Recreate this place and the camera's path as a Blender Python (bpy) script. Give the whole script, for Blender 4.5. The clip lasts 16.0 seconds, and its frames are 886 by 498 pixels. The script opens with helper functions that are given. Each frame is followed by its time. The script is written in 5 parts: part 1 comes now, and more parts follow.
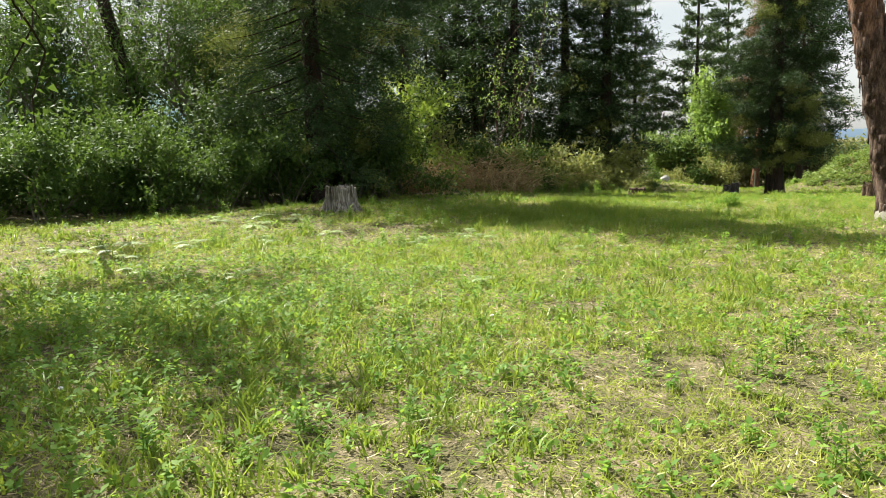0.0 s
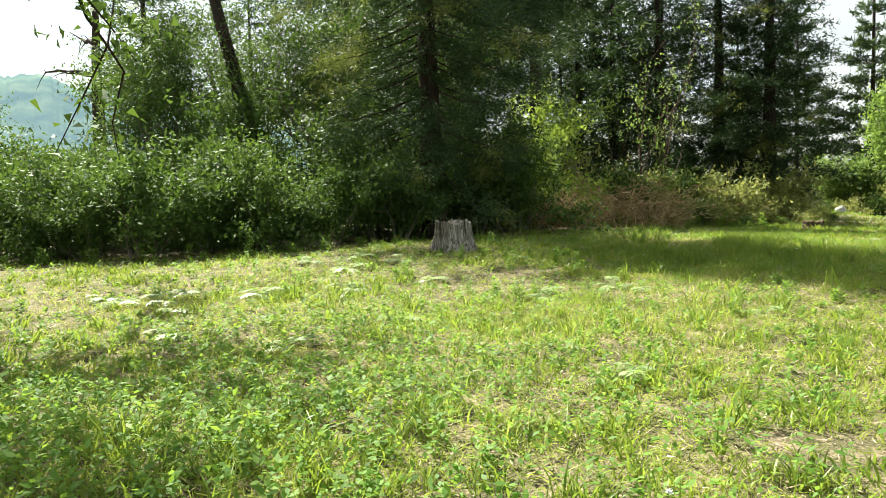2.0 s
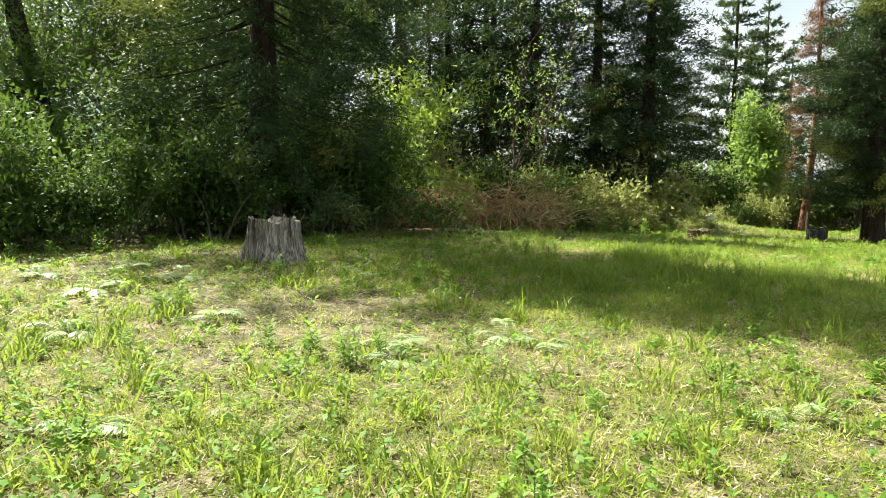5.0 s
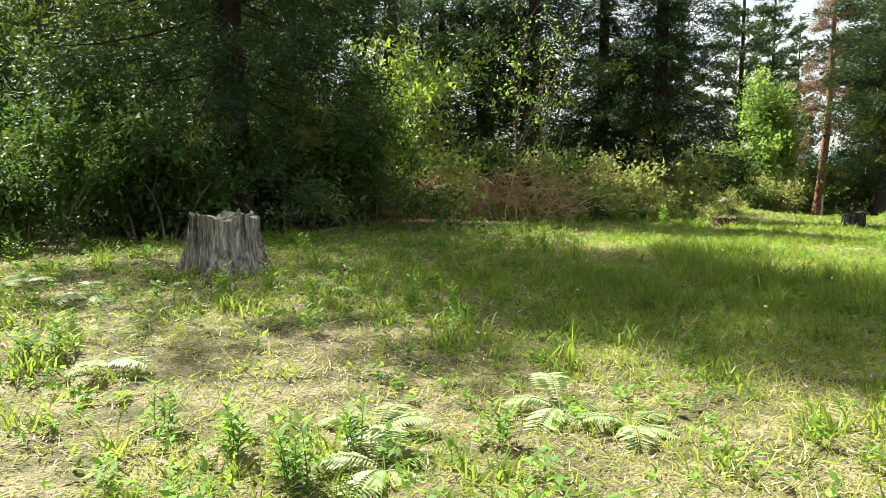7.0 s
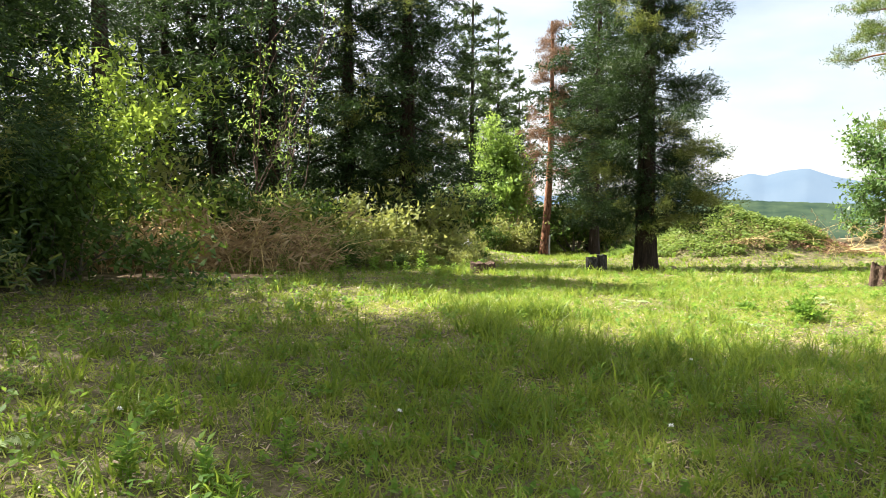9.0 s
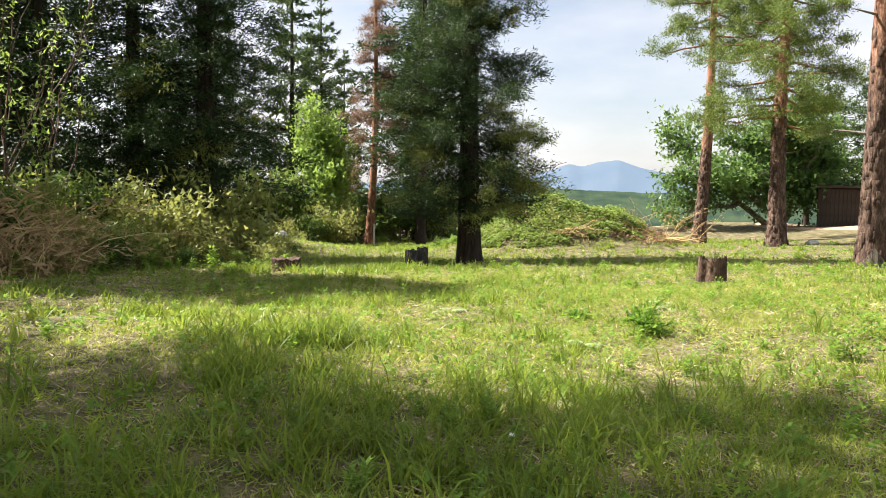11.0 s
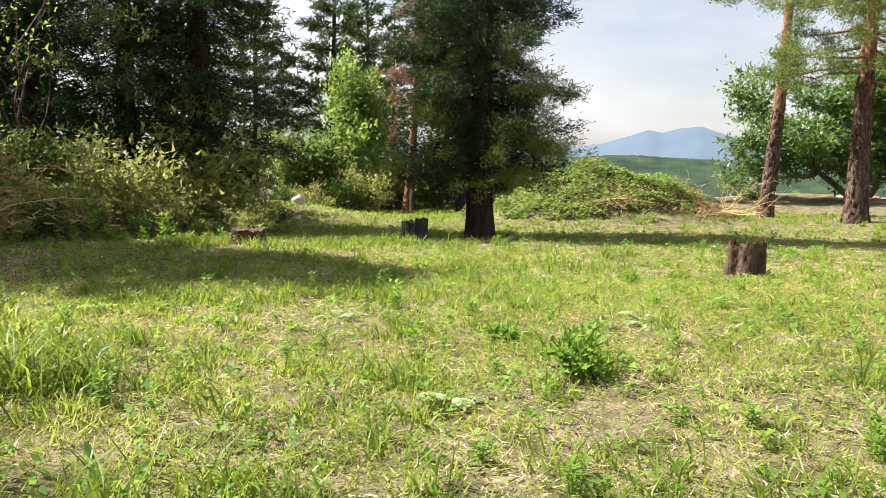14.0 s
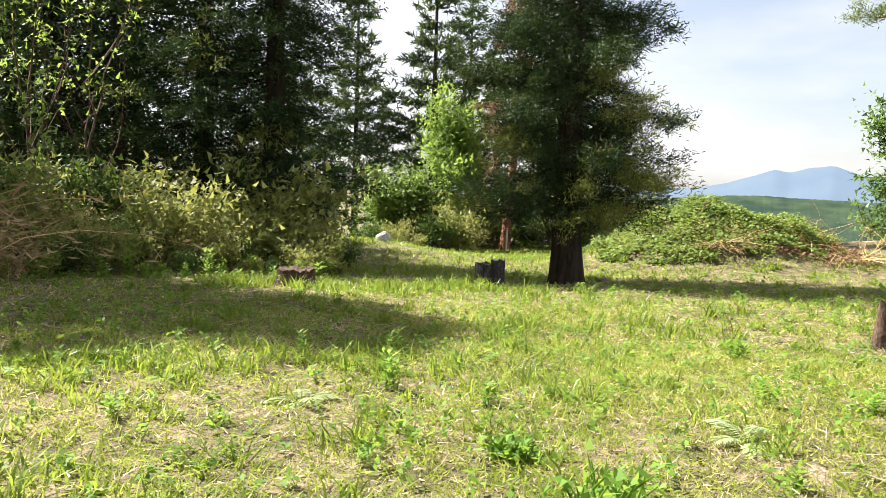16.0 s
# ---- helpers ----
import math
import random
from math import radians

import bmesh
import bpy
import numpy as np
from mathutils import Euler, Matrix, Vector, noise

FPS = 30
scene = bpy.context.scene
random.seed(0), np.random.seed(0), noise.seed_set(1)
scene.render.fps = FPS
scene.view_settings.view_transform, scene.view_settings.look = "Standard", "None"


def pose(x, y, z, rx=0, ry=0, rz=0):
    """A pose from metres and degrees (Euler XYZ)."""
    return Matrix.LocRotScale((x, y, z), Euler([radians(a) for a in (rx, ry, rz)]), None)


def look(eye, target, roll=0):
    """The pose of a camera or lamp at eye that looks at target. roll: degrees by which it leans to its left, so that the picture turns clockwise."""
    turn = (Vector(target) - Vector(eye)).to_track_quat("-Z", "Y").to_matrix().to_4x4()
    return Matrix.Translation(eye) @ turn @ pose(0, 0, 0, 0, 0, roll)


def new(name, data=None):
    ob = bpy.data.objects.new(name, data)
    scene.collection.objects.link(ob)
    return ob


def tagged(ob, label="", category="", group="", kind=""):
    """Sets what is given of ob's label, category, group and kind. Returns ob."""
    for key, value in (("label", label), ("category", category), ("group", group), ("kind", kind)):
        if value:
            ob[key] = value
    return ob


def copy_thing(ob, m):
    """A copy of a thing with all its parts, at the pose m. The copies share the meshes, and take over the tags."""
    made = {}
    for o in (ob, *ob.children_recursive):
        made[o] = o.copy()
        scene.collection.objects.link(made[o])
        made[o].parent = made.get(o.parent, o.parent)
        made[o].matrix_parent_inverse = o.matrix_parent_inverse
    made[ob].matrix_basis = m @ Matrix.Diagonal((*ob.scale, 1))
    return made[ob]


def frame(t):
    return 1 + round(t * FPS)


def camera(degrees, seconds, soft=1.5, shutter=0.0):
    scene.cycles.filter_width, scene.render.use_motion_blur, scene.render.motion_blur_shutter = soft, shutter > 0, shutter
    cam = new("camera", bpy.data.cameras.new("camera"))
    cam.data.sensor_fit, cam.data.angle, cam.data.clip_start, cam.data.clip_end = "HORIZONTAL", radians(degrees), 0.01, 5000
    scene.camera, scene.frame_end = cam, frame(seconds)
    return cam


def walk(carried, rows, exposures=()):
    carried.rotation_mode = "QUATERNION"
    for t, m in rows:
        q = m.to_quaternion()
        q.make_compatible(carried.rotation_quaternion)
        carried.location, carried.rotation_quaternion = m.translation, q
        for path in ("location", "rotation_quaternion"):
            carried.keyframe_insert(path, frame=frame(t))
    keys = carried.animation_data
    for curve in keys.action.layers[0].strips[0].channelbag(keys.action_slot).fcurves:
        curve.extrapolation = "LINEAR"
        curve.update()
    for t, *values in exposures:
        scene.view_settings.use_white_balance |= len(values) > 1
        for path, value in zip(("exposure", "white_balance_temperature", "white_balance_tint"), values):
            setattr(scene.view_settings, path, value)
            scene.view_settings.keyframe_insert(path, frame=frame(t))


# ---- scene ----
cam = camera(61.9, 16.0, soft=0.8)
METRES, EYE, TILT, LEAN, TURN = 20.8, 1.5, 0.0, 0.0, 0.0
ROWS = [
    (0.0, 0.0, 0.0, 0.0, -0.21, -8.07, 1.45),
    (0.5, 0.0034, 0.0362, -0.0011, 5.75, -6.93, 1.61),
    (1.0, 0.0012, 0.0748, -0.0037, 13.54, -5.96, 1.7),
    (1.5, 0.0029, 0.114, -0.0055, 11.64, -5.51, 2.65),
    (2.0, 0.0029, 0.1527, -0.0071, 10.23, -5.2, 2.21),
    (2.5, 0.0022, 0.1883, -0.0082, 8.47, -4.79, 2.12),
    (3.0, -0.0003, 0.2227, -0.0091, 6.24, -4.65, 0.61),
    (3.5, -0.0022, 0.2576, -0.0102, 2.94, -5.26, 0.74),
    (4.0, -0.0014, 0.293, -0.0121, -0.27, -5.64, -0.51),
    (6.5, -0.0029, 0.4454, -0.0173, 0.3, -6.18, -0.26),
    (7.0, -0.0056, 0.4765, -0.0187, -0.59, -6.76, 0.31),
    (7.5, -0.0128, 0.5065, -0.017, 2.76, -6.92, 1.55),
    (8.0, -0.0171, 0.5369, -0.0155, -6.1, -5.86, 1.14),
    (8.5, -0.0168, 0.568, -0.0142, -14.35, -4.82, 0.44),
    (9.0, -0.0077, 0.5977, -0.0138, -21.04, -3.82, -0.28),
    (9.5, 0.0096, 0.6236, -0.0139, -26.87, -3.67, -1.5),
    (10.0, 0.0288, 0.6487, -0.0148, -31.4, -3.4, -1.92),
    (12.5, 0.1428, 0.7317, -0.0144, -34.57, -6.11, -0.78),
    (13.0, 0.1674, 0.7391, -0.0142, -31.9, -6.69, -1.2),
    (13.5, 0.1945, 0.7486, -0.0155, -29.92, -6.73, -1.24),
    (14.0, 0.2198, 0.7605, -0.0168, -28.18, -7.47, -1.37),
    (14.5, 0.2415, 0.777, -0.0186, -24.34, -6.91, -1.08),
    (15.0, 0.2618, 0.7952, -0.0194, -20.07, -6.46, -0.52),
    (15.5, 0.28, 0.8152, -0.0209, -16.93, -5.56, -1.09),
    (16.0, 0.2993, 0.8361, -0.0216, -19.47, -4.74, -1.77),
]
walk(cam, [(t, pose(0, 0, EYE, TILT, LEAN, TURN) @ pose(METRES * x, METRES * y, METRES * z, 90 + pitch, roll, yaw)) for t, x, y, z, yaw, pitch, roll in ROWS],
     exposures=[(0.0, 1.65, 6500, 4), (0.8, 1.85, 6500, 1), (1.5, 1.92, 6500, 0), (4.0, 1.98, 6500, 0), (7.0, 2.1, 6500, 0), (9.0, 2.25, 6500, 8), (10.0, 2.1, 6500, 11), (12.5, 1.92, 6500, 12), (14.5, 1.86, 6500, 12), (16.0, 2.06, 6500, 12)])

# ---- light ----
SUN_AZ, SUN_EL = -41.0, 48.0          # degrees: azimuth clockwise from +y, elevation
sun_from = Vector((math.sin(radians(SUN_AZ)) * math.cos(radians(SUN_EL)), math.cos(radians(SUN_AZ)) * math.cos(radians(SUN_EL)), math.sin(radians(SUN_EL))))
sun_data = bpy.data.lights.new("sun", "SUN")
sun_data.energy, sun_data.angle, sun_data.color = 5.0, radians(0.55), (1.0, 0.94, 0.83)
sun = new("sun", sun_data)
sun.matrix_world = look(sun_from * 60, (0, 0, 0))

world = bpy.data.worlds.new("sky")
scene.world = world
world.use_nodes = True
wn, wl = world.node_tree.nodes, world.node_tree.links
wn.clear()
sky = wn.new("ShaderNodeTexSky")
sky.sky_type, sky.sun_disc = "NISHITA", False
sky.sun_elevation, sky.sun_rotation = radians(SUN_EL), radians(SUN_AZ)
sky.air_density, sky.dust_density, sky.ozone_density = 1.0, 1.6, 1.0
coord = wn.new("ShaderNodeTexCoord")
stretch = wn.new("ShaderNodeMapping")
stretch.inputs["Scale"].default_value = (1.0, 1.0, 3.2)
cloud = wn.new("ShaderNodeTexNoise")
cloud.inputs["Scale"].default_value, cloud.inputs["Detail"].default_value = 2.1, 7.0
ramp = wn.new("ShaderNodeValToRGB")
ramp.color_ramp.elements[0].position, ramp.color_ramp.elements[1].position = 0.32, 0.62
ramp.color_ramp.elements[0].color = (0.30, 0.30, 0.30, 1)
mix = wn.new("ShaderNodeMixRGB")
mix.inputs["Color2"].default_value = (6.7, 6.7, 6.75, 1)
back = wn.new("ShaderNodeBackground")
back.inputs["Strength"].default_value = 0.0435
wout = wn.new("ShaderNodeOutputWorld")
wl.new(coord.outputs["Generated"], stretch.inputs["Vector"])
wl.new(stretch.outputs["Vector"], cloud.inputs["Vector"])
wl.new(cloud.outputs["Fac"], ramp.inputs["Fac"])
wl.new(ramp.outputs["Color"], mix.inputs["Fac"])
wl.new(sky.outputs["Color"], mix.inputs["Color1"])
wl.new(mix.outputs["Color"], back.inputs["Color"])
wl.new(back.outputs["Background"], wout.inputs["Surface"])


# ---- materials ----
def material(name):
    m = bpy.data.materials.new(name)
    m.use_nodes = True
    m.node_tree.nodes.clear()
    return m, m.node_tree.nodes, m.node_tree.links


def ramp_of(nodes, stops):
    r = nodes.new("ShaderNodeValToRGB")
    e = r.color_ramp.elements
    e[0].position, e[0].color = stops[0][0], (*stops[0][1], 1)
    e[1].position, e[1].color = stops[-1][0], (*stops[-1][1], 1)
    for p, c in stops[1:-1]:
        n = e.new(p)
        n.color = (*c, 1)
    return r


def leaf_material(name, stops, glow=(0.25, 0.35, 0.05), through_share=0.35, rough=0.5, patch=0.35):
    """Leaves and needles: one colour a leaf, drifting over the plant, and light coming through the blade."""
    m, n, l = material(name)
    geo, tex, obj = n.new("ShaderNodeNewGeometry"), n.new("ShaderNodeTexNoise"), n.new("ShaderNodeObjectInfo")
    co = n.new("ShaderNodeTexCoord")
    tex.inputs["Scale"].default_value, tex.inputs["Detail"].default_value = 0.9, 3
    l.new(co.outputs["Object"], tex.inputs["Vector"])
    a = n.new("ShaderNodeMath"); a.operation = "MULTIPLY_ADD"
    a.inputs[1].default_value = 1 - patch
    l.new(geo.outputs["Random Per Island"], a.inputs[0])
    b = n.new("ShaderNodeMath"); b.operation = "MULTIPLY_ADD"
    b.inputs[1].default_value, b.inputs[2].default_value = patch * 2.2, -patch * 0.6
    l.new(tex.outputs["Fac"], b.inputs[0])
    l.new(b.outputs[0], a.inputs[2])
    r = ramp_of(n, stops)
    l.new(a.outputs[0], r.inputs["Fac"])
    hsv = n.new("ShaderNodeHueSaturation")
    val = n.new("ShaderNodeMapRange")
    val.inputs["To Min"].default_value, val.inputs["To Max"].default_value = 0.82, 1.18
    l.new(obj.outputs["Random"], val.inputs["Value"])
    l.new(val.outputs["Result"], hsv.inputs["Value"])
    l.new(r.outputs["Color"], hsv.inputs["Color"])
    p = n.new("ShaderNodeBsdfPrincipled")
    p.inputs["Roughness"].default_value = rough
    p.inputs["Specular IOR Level"].default_value = 0.18
    l.new(hsv.outputs["Color"], p.inputs["Base Color"])
    t = n.new("ShaderNodeBsdfTranslucent")
    tint = n.new("ShaderNodeMixRGB"); tint.blend_type = "MIX"
    tint.inputs["Fac"].default_value = 0.5
    tint.inputs["Color2"].default_value = (*glow, 1)
    l.new(hsv.outputs["Color"], tint.inputs["Color1"])
    l.new(tint.outputs["Color"], t.inputs["Color"])
    mixer = n.new("ShaderNodeMixShader")
    mixer.inputs["Fac"].default_value = through_share
    l.new(p.outputs["BSDF"], mixer.inputs[1])
    l.new(t.outputs["BSDF"], mixer.inputs[2])
    o = n.new("ShaderNodeOutputMaterial")
    l.new(mixer.outputs["Shader"], o.inputs["Surface"])
    return m


def rough_material(name, stops, scale=6.0, stretch_z=1.0, fine=40.0, bump=0.4, depth=0.02, rough=0.9):
    """Bark, wood, stone, soil: broad blotches and fine grain, both also in the relief."""
    m, n, l = material(name)
    co, mp = n.new("ShaderNodeTexCoord"), n.new("ShaderNodeMapping")
    mp.inputs["Scale"].default_value = (1, 1, stretch_z)
    l.new(co.outputs["Object"], mp.inputs["Vector"])
    big, small = n.new("ShaderNodeTexNoise"), n.new("ShaderNodeTexNoise")
    big.inputs["Scale"].default_value, big.inputs["Detail"].default_value, big.inputs["Roughness"].default_value = scale, 6, 0.65
    small.inputs["Scale"].default_value, small.inputs["Detail"].default_value = fine, 5
    l.new(mp.outputs["Vector"], big.inputs["Vector"])
    l.new(mp.outputs["Vector"], small.inputs["Vector"])
    add = n.new("ShaderNodeMath"); add.operation = "MULTIPLY_ADD"
    add.inputs[1].default_value = 0.45
    l.new(small.outputs["Fac"], add.inputs[0])
    half = n.new("ShaderNodeMath"); half.operation = "MULTIPLY_ADD"
    half.inputs[1].default_value, half.inputs[2].default_value = 1.1, -0.28
    l.new(big.outputs["Fac"], half.inputs[0])
    l.new(half.outputs[0], add.inputs[2])
    r = ramp_of(n, stops)
    l.new(add.outputs[0], r.inputs["Fac"])
    bp = n.new("ShaderNodeBump")
    bp.inputs["Strength"].default_value, bp.inputs["Distance"].default_value = bump, depth
    l.new(add.outputs[0], bp.inputs["Height"])
    p = n.new("ShaderNodeBsdfPrincipled")
    p.inputs["Roughness"].default_value, p.inputs["Specular IOR Level"].default_value = rough, 0.2
    l.new(r.outputs["Color"], p.inputs["Base Color"])
    l.new(bp.outputs["Normal"], p.inputs["Normal"])
    o = n.new("ShaderNodeOutputMaterial")
    l.new(p.outputs["BSDF"], o.inputs["Surface"])
    return m


def haze_glow_material(name, stops, scale, glow):
    """Hills and mountains kilometres off; haze of lit air painted in as emission."""
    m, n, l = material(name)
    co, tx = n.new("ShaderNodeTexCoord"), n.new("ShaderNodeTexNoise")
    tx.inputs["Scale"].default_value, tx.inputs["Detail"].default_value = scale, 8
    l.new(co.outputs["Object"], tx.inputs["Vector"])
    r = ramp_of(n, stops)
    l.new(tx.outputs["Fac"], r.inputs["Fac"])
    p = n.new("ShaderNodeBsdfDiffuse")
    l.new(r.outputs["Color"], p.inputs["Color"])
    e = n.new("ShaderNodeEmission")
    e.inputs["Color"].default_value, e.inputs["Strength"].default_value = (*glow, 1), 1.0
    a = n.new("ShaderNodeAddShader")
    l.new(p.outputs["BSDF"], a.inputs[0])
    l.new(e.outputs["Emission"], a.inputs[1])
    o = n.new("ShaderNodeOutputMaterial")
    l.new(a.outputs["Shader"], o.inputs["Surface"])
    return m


M_GROUND = rough_material("soil_and_litter", [(0.22, (0.034, 0.03, 0.016)), (0.42, (0.085, 0.078, 0.036)), (0.54, (0.145, 0.125, 0.066)), (0.68, (0.235, 0.185, 0.125)), (0.88, (0.38, 0.30, 0.23))], 3.2, 1, 55, 1.0, 0.06)
M_DIRT = rough_material("bare_dirt", [(0.2, (0.22, 0.14, 0.09)), (0.5, (0.36, 0.25, 0.17)), (0.8, (0.46, 0.34, 0.24))], 0.7, 1, 15, 0.5, 0.03)
M_GRASS = leaf_material("grass_blade", [(0.0, (0.06, 0.105, 0.016)), (0.33, (0.155, 0.22, 0.028)), (0.6, (0.28, 0.325, 0.055)), (0.82, (0.42, 0.385, 0.15)), (1.0, (0.54, 0.46, 0.28))], (0.48, 0.55, 0.10), 0.45, 0.45, 0.5)
M_TALL = leaf_material("tall_grass_blade", [(0.0, (0.045, 0.09, 0.014)), (0.5, (0.125, 0.20, 0.026)), (0.82, (0.24, 0.30, 0.05)), (1.0, (0.42, 0.37, 0.16))], (0.42, 0.52, 0.06), 0.45, 0.38, 0.4)
M_STRAW = leaf_material("dry_straw", [(0.0, (0.19, 0.13, 0.09)), (0.5, (0.40, 0.305, 0.225)), (1.0, (0.56, 0.47, 0.36))], (0.5, 0.4, 0.28), 0.2, 0.7)
M_WITHER = leaf_material("withered_leaf", [(0.0, (0.20, 0.13, 0.07)), (0.5, (0.38, 0.27, 0.15)), (1.0, (0.54, 0.43, 0.27))], (0.55, 0.38, 0.18), 0.35, 0.7)
M_SCRUB = leaf_material("scrub_leaf", [(0.0, (0.085, 0.115, 0.03)), (0.5, (0.19, 0.22, 0.06)), (0.8, (0.28, 0.28, 0.10)), (1.0, (0.36, 0.25, 0.13))], (0.42, 0.42, 0.10), 0.42, 0.5, 0.6)
M_VINE = leaf_material("creeper_leaf", [(0.0, (0.05, 0.09, 0.02)), (0.5, (0.12, 0.18, 0.04)), (0.85, (0.21, 0.26, 0.07)), (1.0, (0.27, 0.21, 0.11))], (0.34, 0.42, 0.08), 0.32, 0.5, 0.5)
M_MAPLE = leaf_material("maple_leaf", [(0.0, (0.08, 0.15, 0.035)), (0.6, (0.16, 0.25, 0.06)), (1.0, (0.28, 0.36, 0.12))], (0.4, 0.52, 0.12), 0.42, 0.45)
M_WEED = leaf_material("weed_leaf", [(0.0, (0.045, 0.11, 0.02)), (0.6, (0.12, 0.23, 0.032)), (1.0, (0.25, 0.35, 0.07))], (0.42, 0.58, 0.07), 0.45, 0.58)
M_FERN = leaf_material("fern_leaf", [(0.0, (0.20, 0.28, 0.11)), (1.0, (0.40, 0.47, 0.25))], (0.5, 0.6, 0.25), 0.35, 0.45)
M_CEDAR = leaf_material("cedar_needles", [(0.0, (0.012, 0.028, 0.013)), (0.55, (0.027, 0.054, 0.02)), (0.9, (0.055, 0.085, 0.026)), (1.0, (0.12, 0.115, 0.04))], (0.09, 0.15, 0.025), 0.2, 0.55, 0.5)
M_CEDAR_TIP = leaf_material("young_cedar_needles", [(0.0, (0.07, 0.10, 0.025)), (0.6, (0.14, 0.17, 0.045)), (1.0, (0.24, 0.20, 0.07))], (0.3, 0.35, 0.06), 0.3, 0.5)
M_SPRUCE = leaf_material("spruce_needles", [(0.0, (0.02, 0.04, 0.018)), (0.6, (0.05, 0.085, 0.032)), (1.0, (0.10, 0.13, 0.045))], (0.15, 0.22, 0.05), 0.22, 0.55)
M_PINE = leaf_material("pine_needles", [(0.0, (0.05, 0.09, 0.02)), (0.6, (0.10, 0.15, 0.035)), (1.0, (0.20, 0.20, 0.06))], (0.25, 0.3, 0.05), 0.3, 0.5)
M_BUSH = leaf_material("bush_leaf", [(0.0, (0.022, 0.05, 0.013)), (0.5, (0.055, 0.105, 0.022)), (0.85, (0.105, 0.17, 0.035)), (1.0, (0.17, 0.225, 0.06))], (0.2, 0.3, 0.04), 0.26, 0.65, 0.5)
M_LIGHT = leaf_material("young_leaf", [(0.0, (0.085, 0.165, 0.032)), (0.6, (0.165, 0.27, 0.055)), (1.0, (0.29, 0.37, 0.11))], (0.42, 0.55, 0.10), 0.45, 0.45, 0.5)
M_YELLOW = leaf_material("yellow_green_leaf", [(0.0, (0.11, 0.175, 0.03)), (0.6, (0.20, 0.285, 0.045)), (1.0, (0.32, 0.38, 0.08))], (0.45, 0.56, 0.08), 0.42, 0.45, 0.5)
M_BROAD = leaf_material("broad_leaf", [(0.0, (0.05, 0.11, 0.03)), (0.6, (0.10, 0.19, 0.055)), (1.0, (0.19, 0.30, 0.10))], (0.3, 0.45, 0.1), 0.38, 0.4)
M_DEAD = leaf_material("dead_needles", [(0.0, (0.10, 0.055, 0.035)), (0.6, (0.21, 0.125, 0.08)), (1.0, (0.32, 0.21, 0.14))], (0.35, 0.2, 0.1), 0.2, 0.7)
M_CANE = rough_material("dry_cane", [(0.2, (0.32, 0.23, 0.10)), (0.5, (0.56, 0.43, 0.20)), (0.85, (0.70, 0.58, 0.33))], 3, 1, 25, 0.2, 0.005)
M_BARK = rough_material("cedar_bark", [(0.25, (0.012, 0.009, 0.007)), (0.5, (0.032, 0.023, 0.017)), (0.8, (0.07, 0.05, 0.038))], 9, 0.15, 45, 0.8, 0.03)
M_PINEBARK = rough_material("pine_bark", [(0.25, (0.022, 0.014, 0.011)), (0.45, (0.06, 0.038, 0.029)), (0.62, (0.125, 0.083, 0.062)), (0.85, (0.25, 0.185, 0.145))], 9, 0.35, 30, 0.9, 0.04)
M_REDBARK = rough_material("red_pine_bark", [(0.25, (0.08, 0.035, 0.022)), (0.5, (0.22, 0.10, 0.06)), (0.8, (0.38, 0.21, 0.13))], 8, 0.25, 30, 0.6, 0.02)


def pine_trunk_material(red_from):
    """Plated grey-brown bark that turns into flaking orange bark up the trunk."""
    m = M_PINEBARK.copy()
    m.name = "pine_trunk_bark"
    n, l = m.node_tree.nodes, m.node_tree.links
    low = next(q for q in n if q.type == "VALTORGB")
    shader = next(q for q in n if q.type == "BSDF_PRINCIPLED")
    grain = low.inputs["Fac"].links[0].from_socket
    high = ramp_of(n, [(0.25, (0.08, 0.035, 0.022)), (0.5, (0.24, 0.115, 0.07)), (0.8, (0.42, 0.25, 0.16))])
    l.new(grain, high.inputs["Fac"])
    co, sep, add, rng_ = n.new("ShaderNodeTexCoord"), n.new("ShaderNodeSeparateXYZ"), n.new("ShaderNodeMath"), n.new("ShaderNodeMapRange")
    l.new(co.outputs["Object"], sep.inputs["Vector"])
    add.operation = "MULTIPLY_ADD"
    add.inputs[1].default_value = 3.0
    l.new(grain, add.inputs[0])
    l.new(sep.outputs["Z"], add.inputs[2])
    rng_.inputs["From Min"].default_value, rng_.inputs["From Max"].default_value = red_from - 0.6, red_from + 3.4
    l.new(add.outputs[0], rng_.inputs["Value"])
    mx = n.new("ShaderNodeMixRGB")
    l.new(rng_.outputs["Result"], mx.inputs["Fac"])
    l.new(low.outputs["Color"], mx.inputs["Color1"])
    l.new(high.outputs["Color"], mx.inputs["Color2"])
    l.new(mx.outputs["Color"], shader.inputs["Base Color"])
    return m


M_GREYBARK = rough_material("grey_bark", [(0.25, (0.07, 0.06, 0.045)), (0.55, (0.19, 0.165, 0.13)), (0.85, (0.34, 0.31, 0.26))], 9, 0.4, 40, 0.6, 0.02)
M_OLDWOOD = rough_material("weathered_wood", [(0.28, (0.03, 0.025, 0.02)), (0.45, (0.13, 0.115, 0.095)), (0.62, (0.30, 0.28, 0.245)), (0.85, (0.48, 0.46, 0.42))], 14, 0.07, 55, 0.9, 0.02)
M_CUTWOOD = rough_material("cut_wood", [(0.25, (0.10, 0.075, 0.05)), (0.5, (0.24, 0.185, 0.125)), (0.85, (0.42, 0.34, 0.25))], 10, 1, 50, 0.6, 0.01)
M_ROTWOOD = rough_material("rotten_red_wood", [(0.25, (0.02, 0.013, 0.01)), (0.5, (0.075, 0.048, 0.034)), (0.85, (0.20, 0.14, 0.10))], 9, 0.5, 40, 1.0, 0.03)
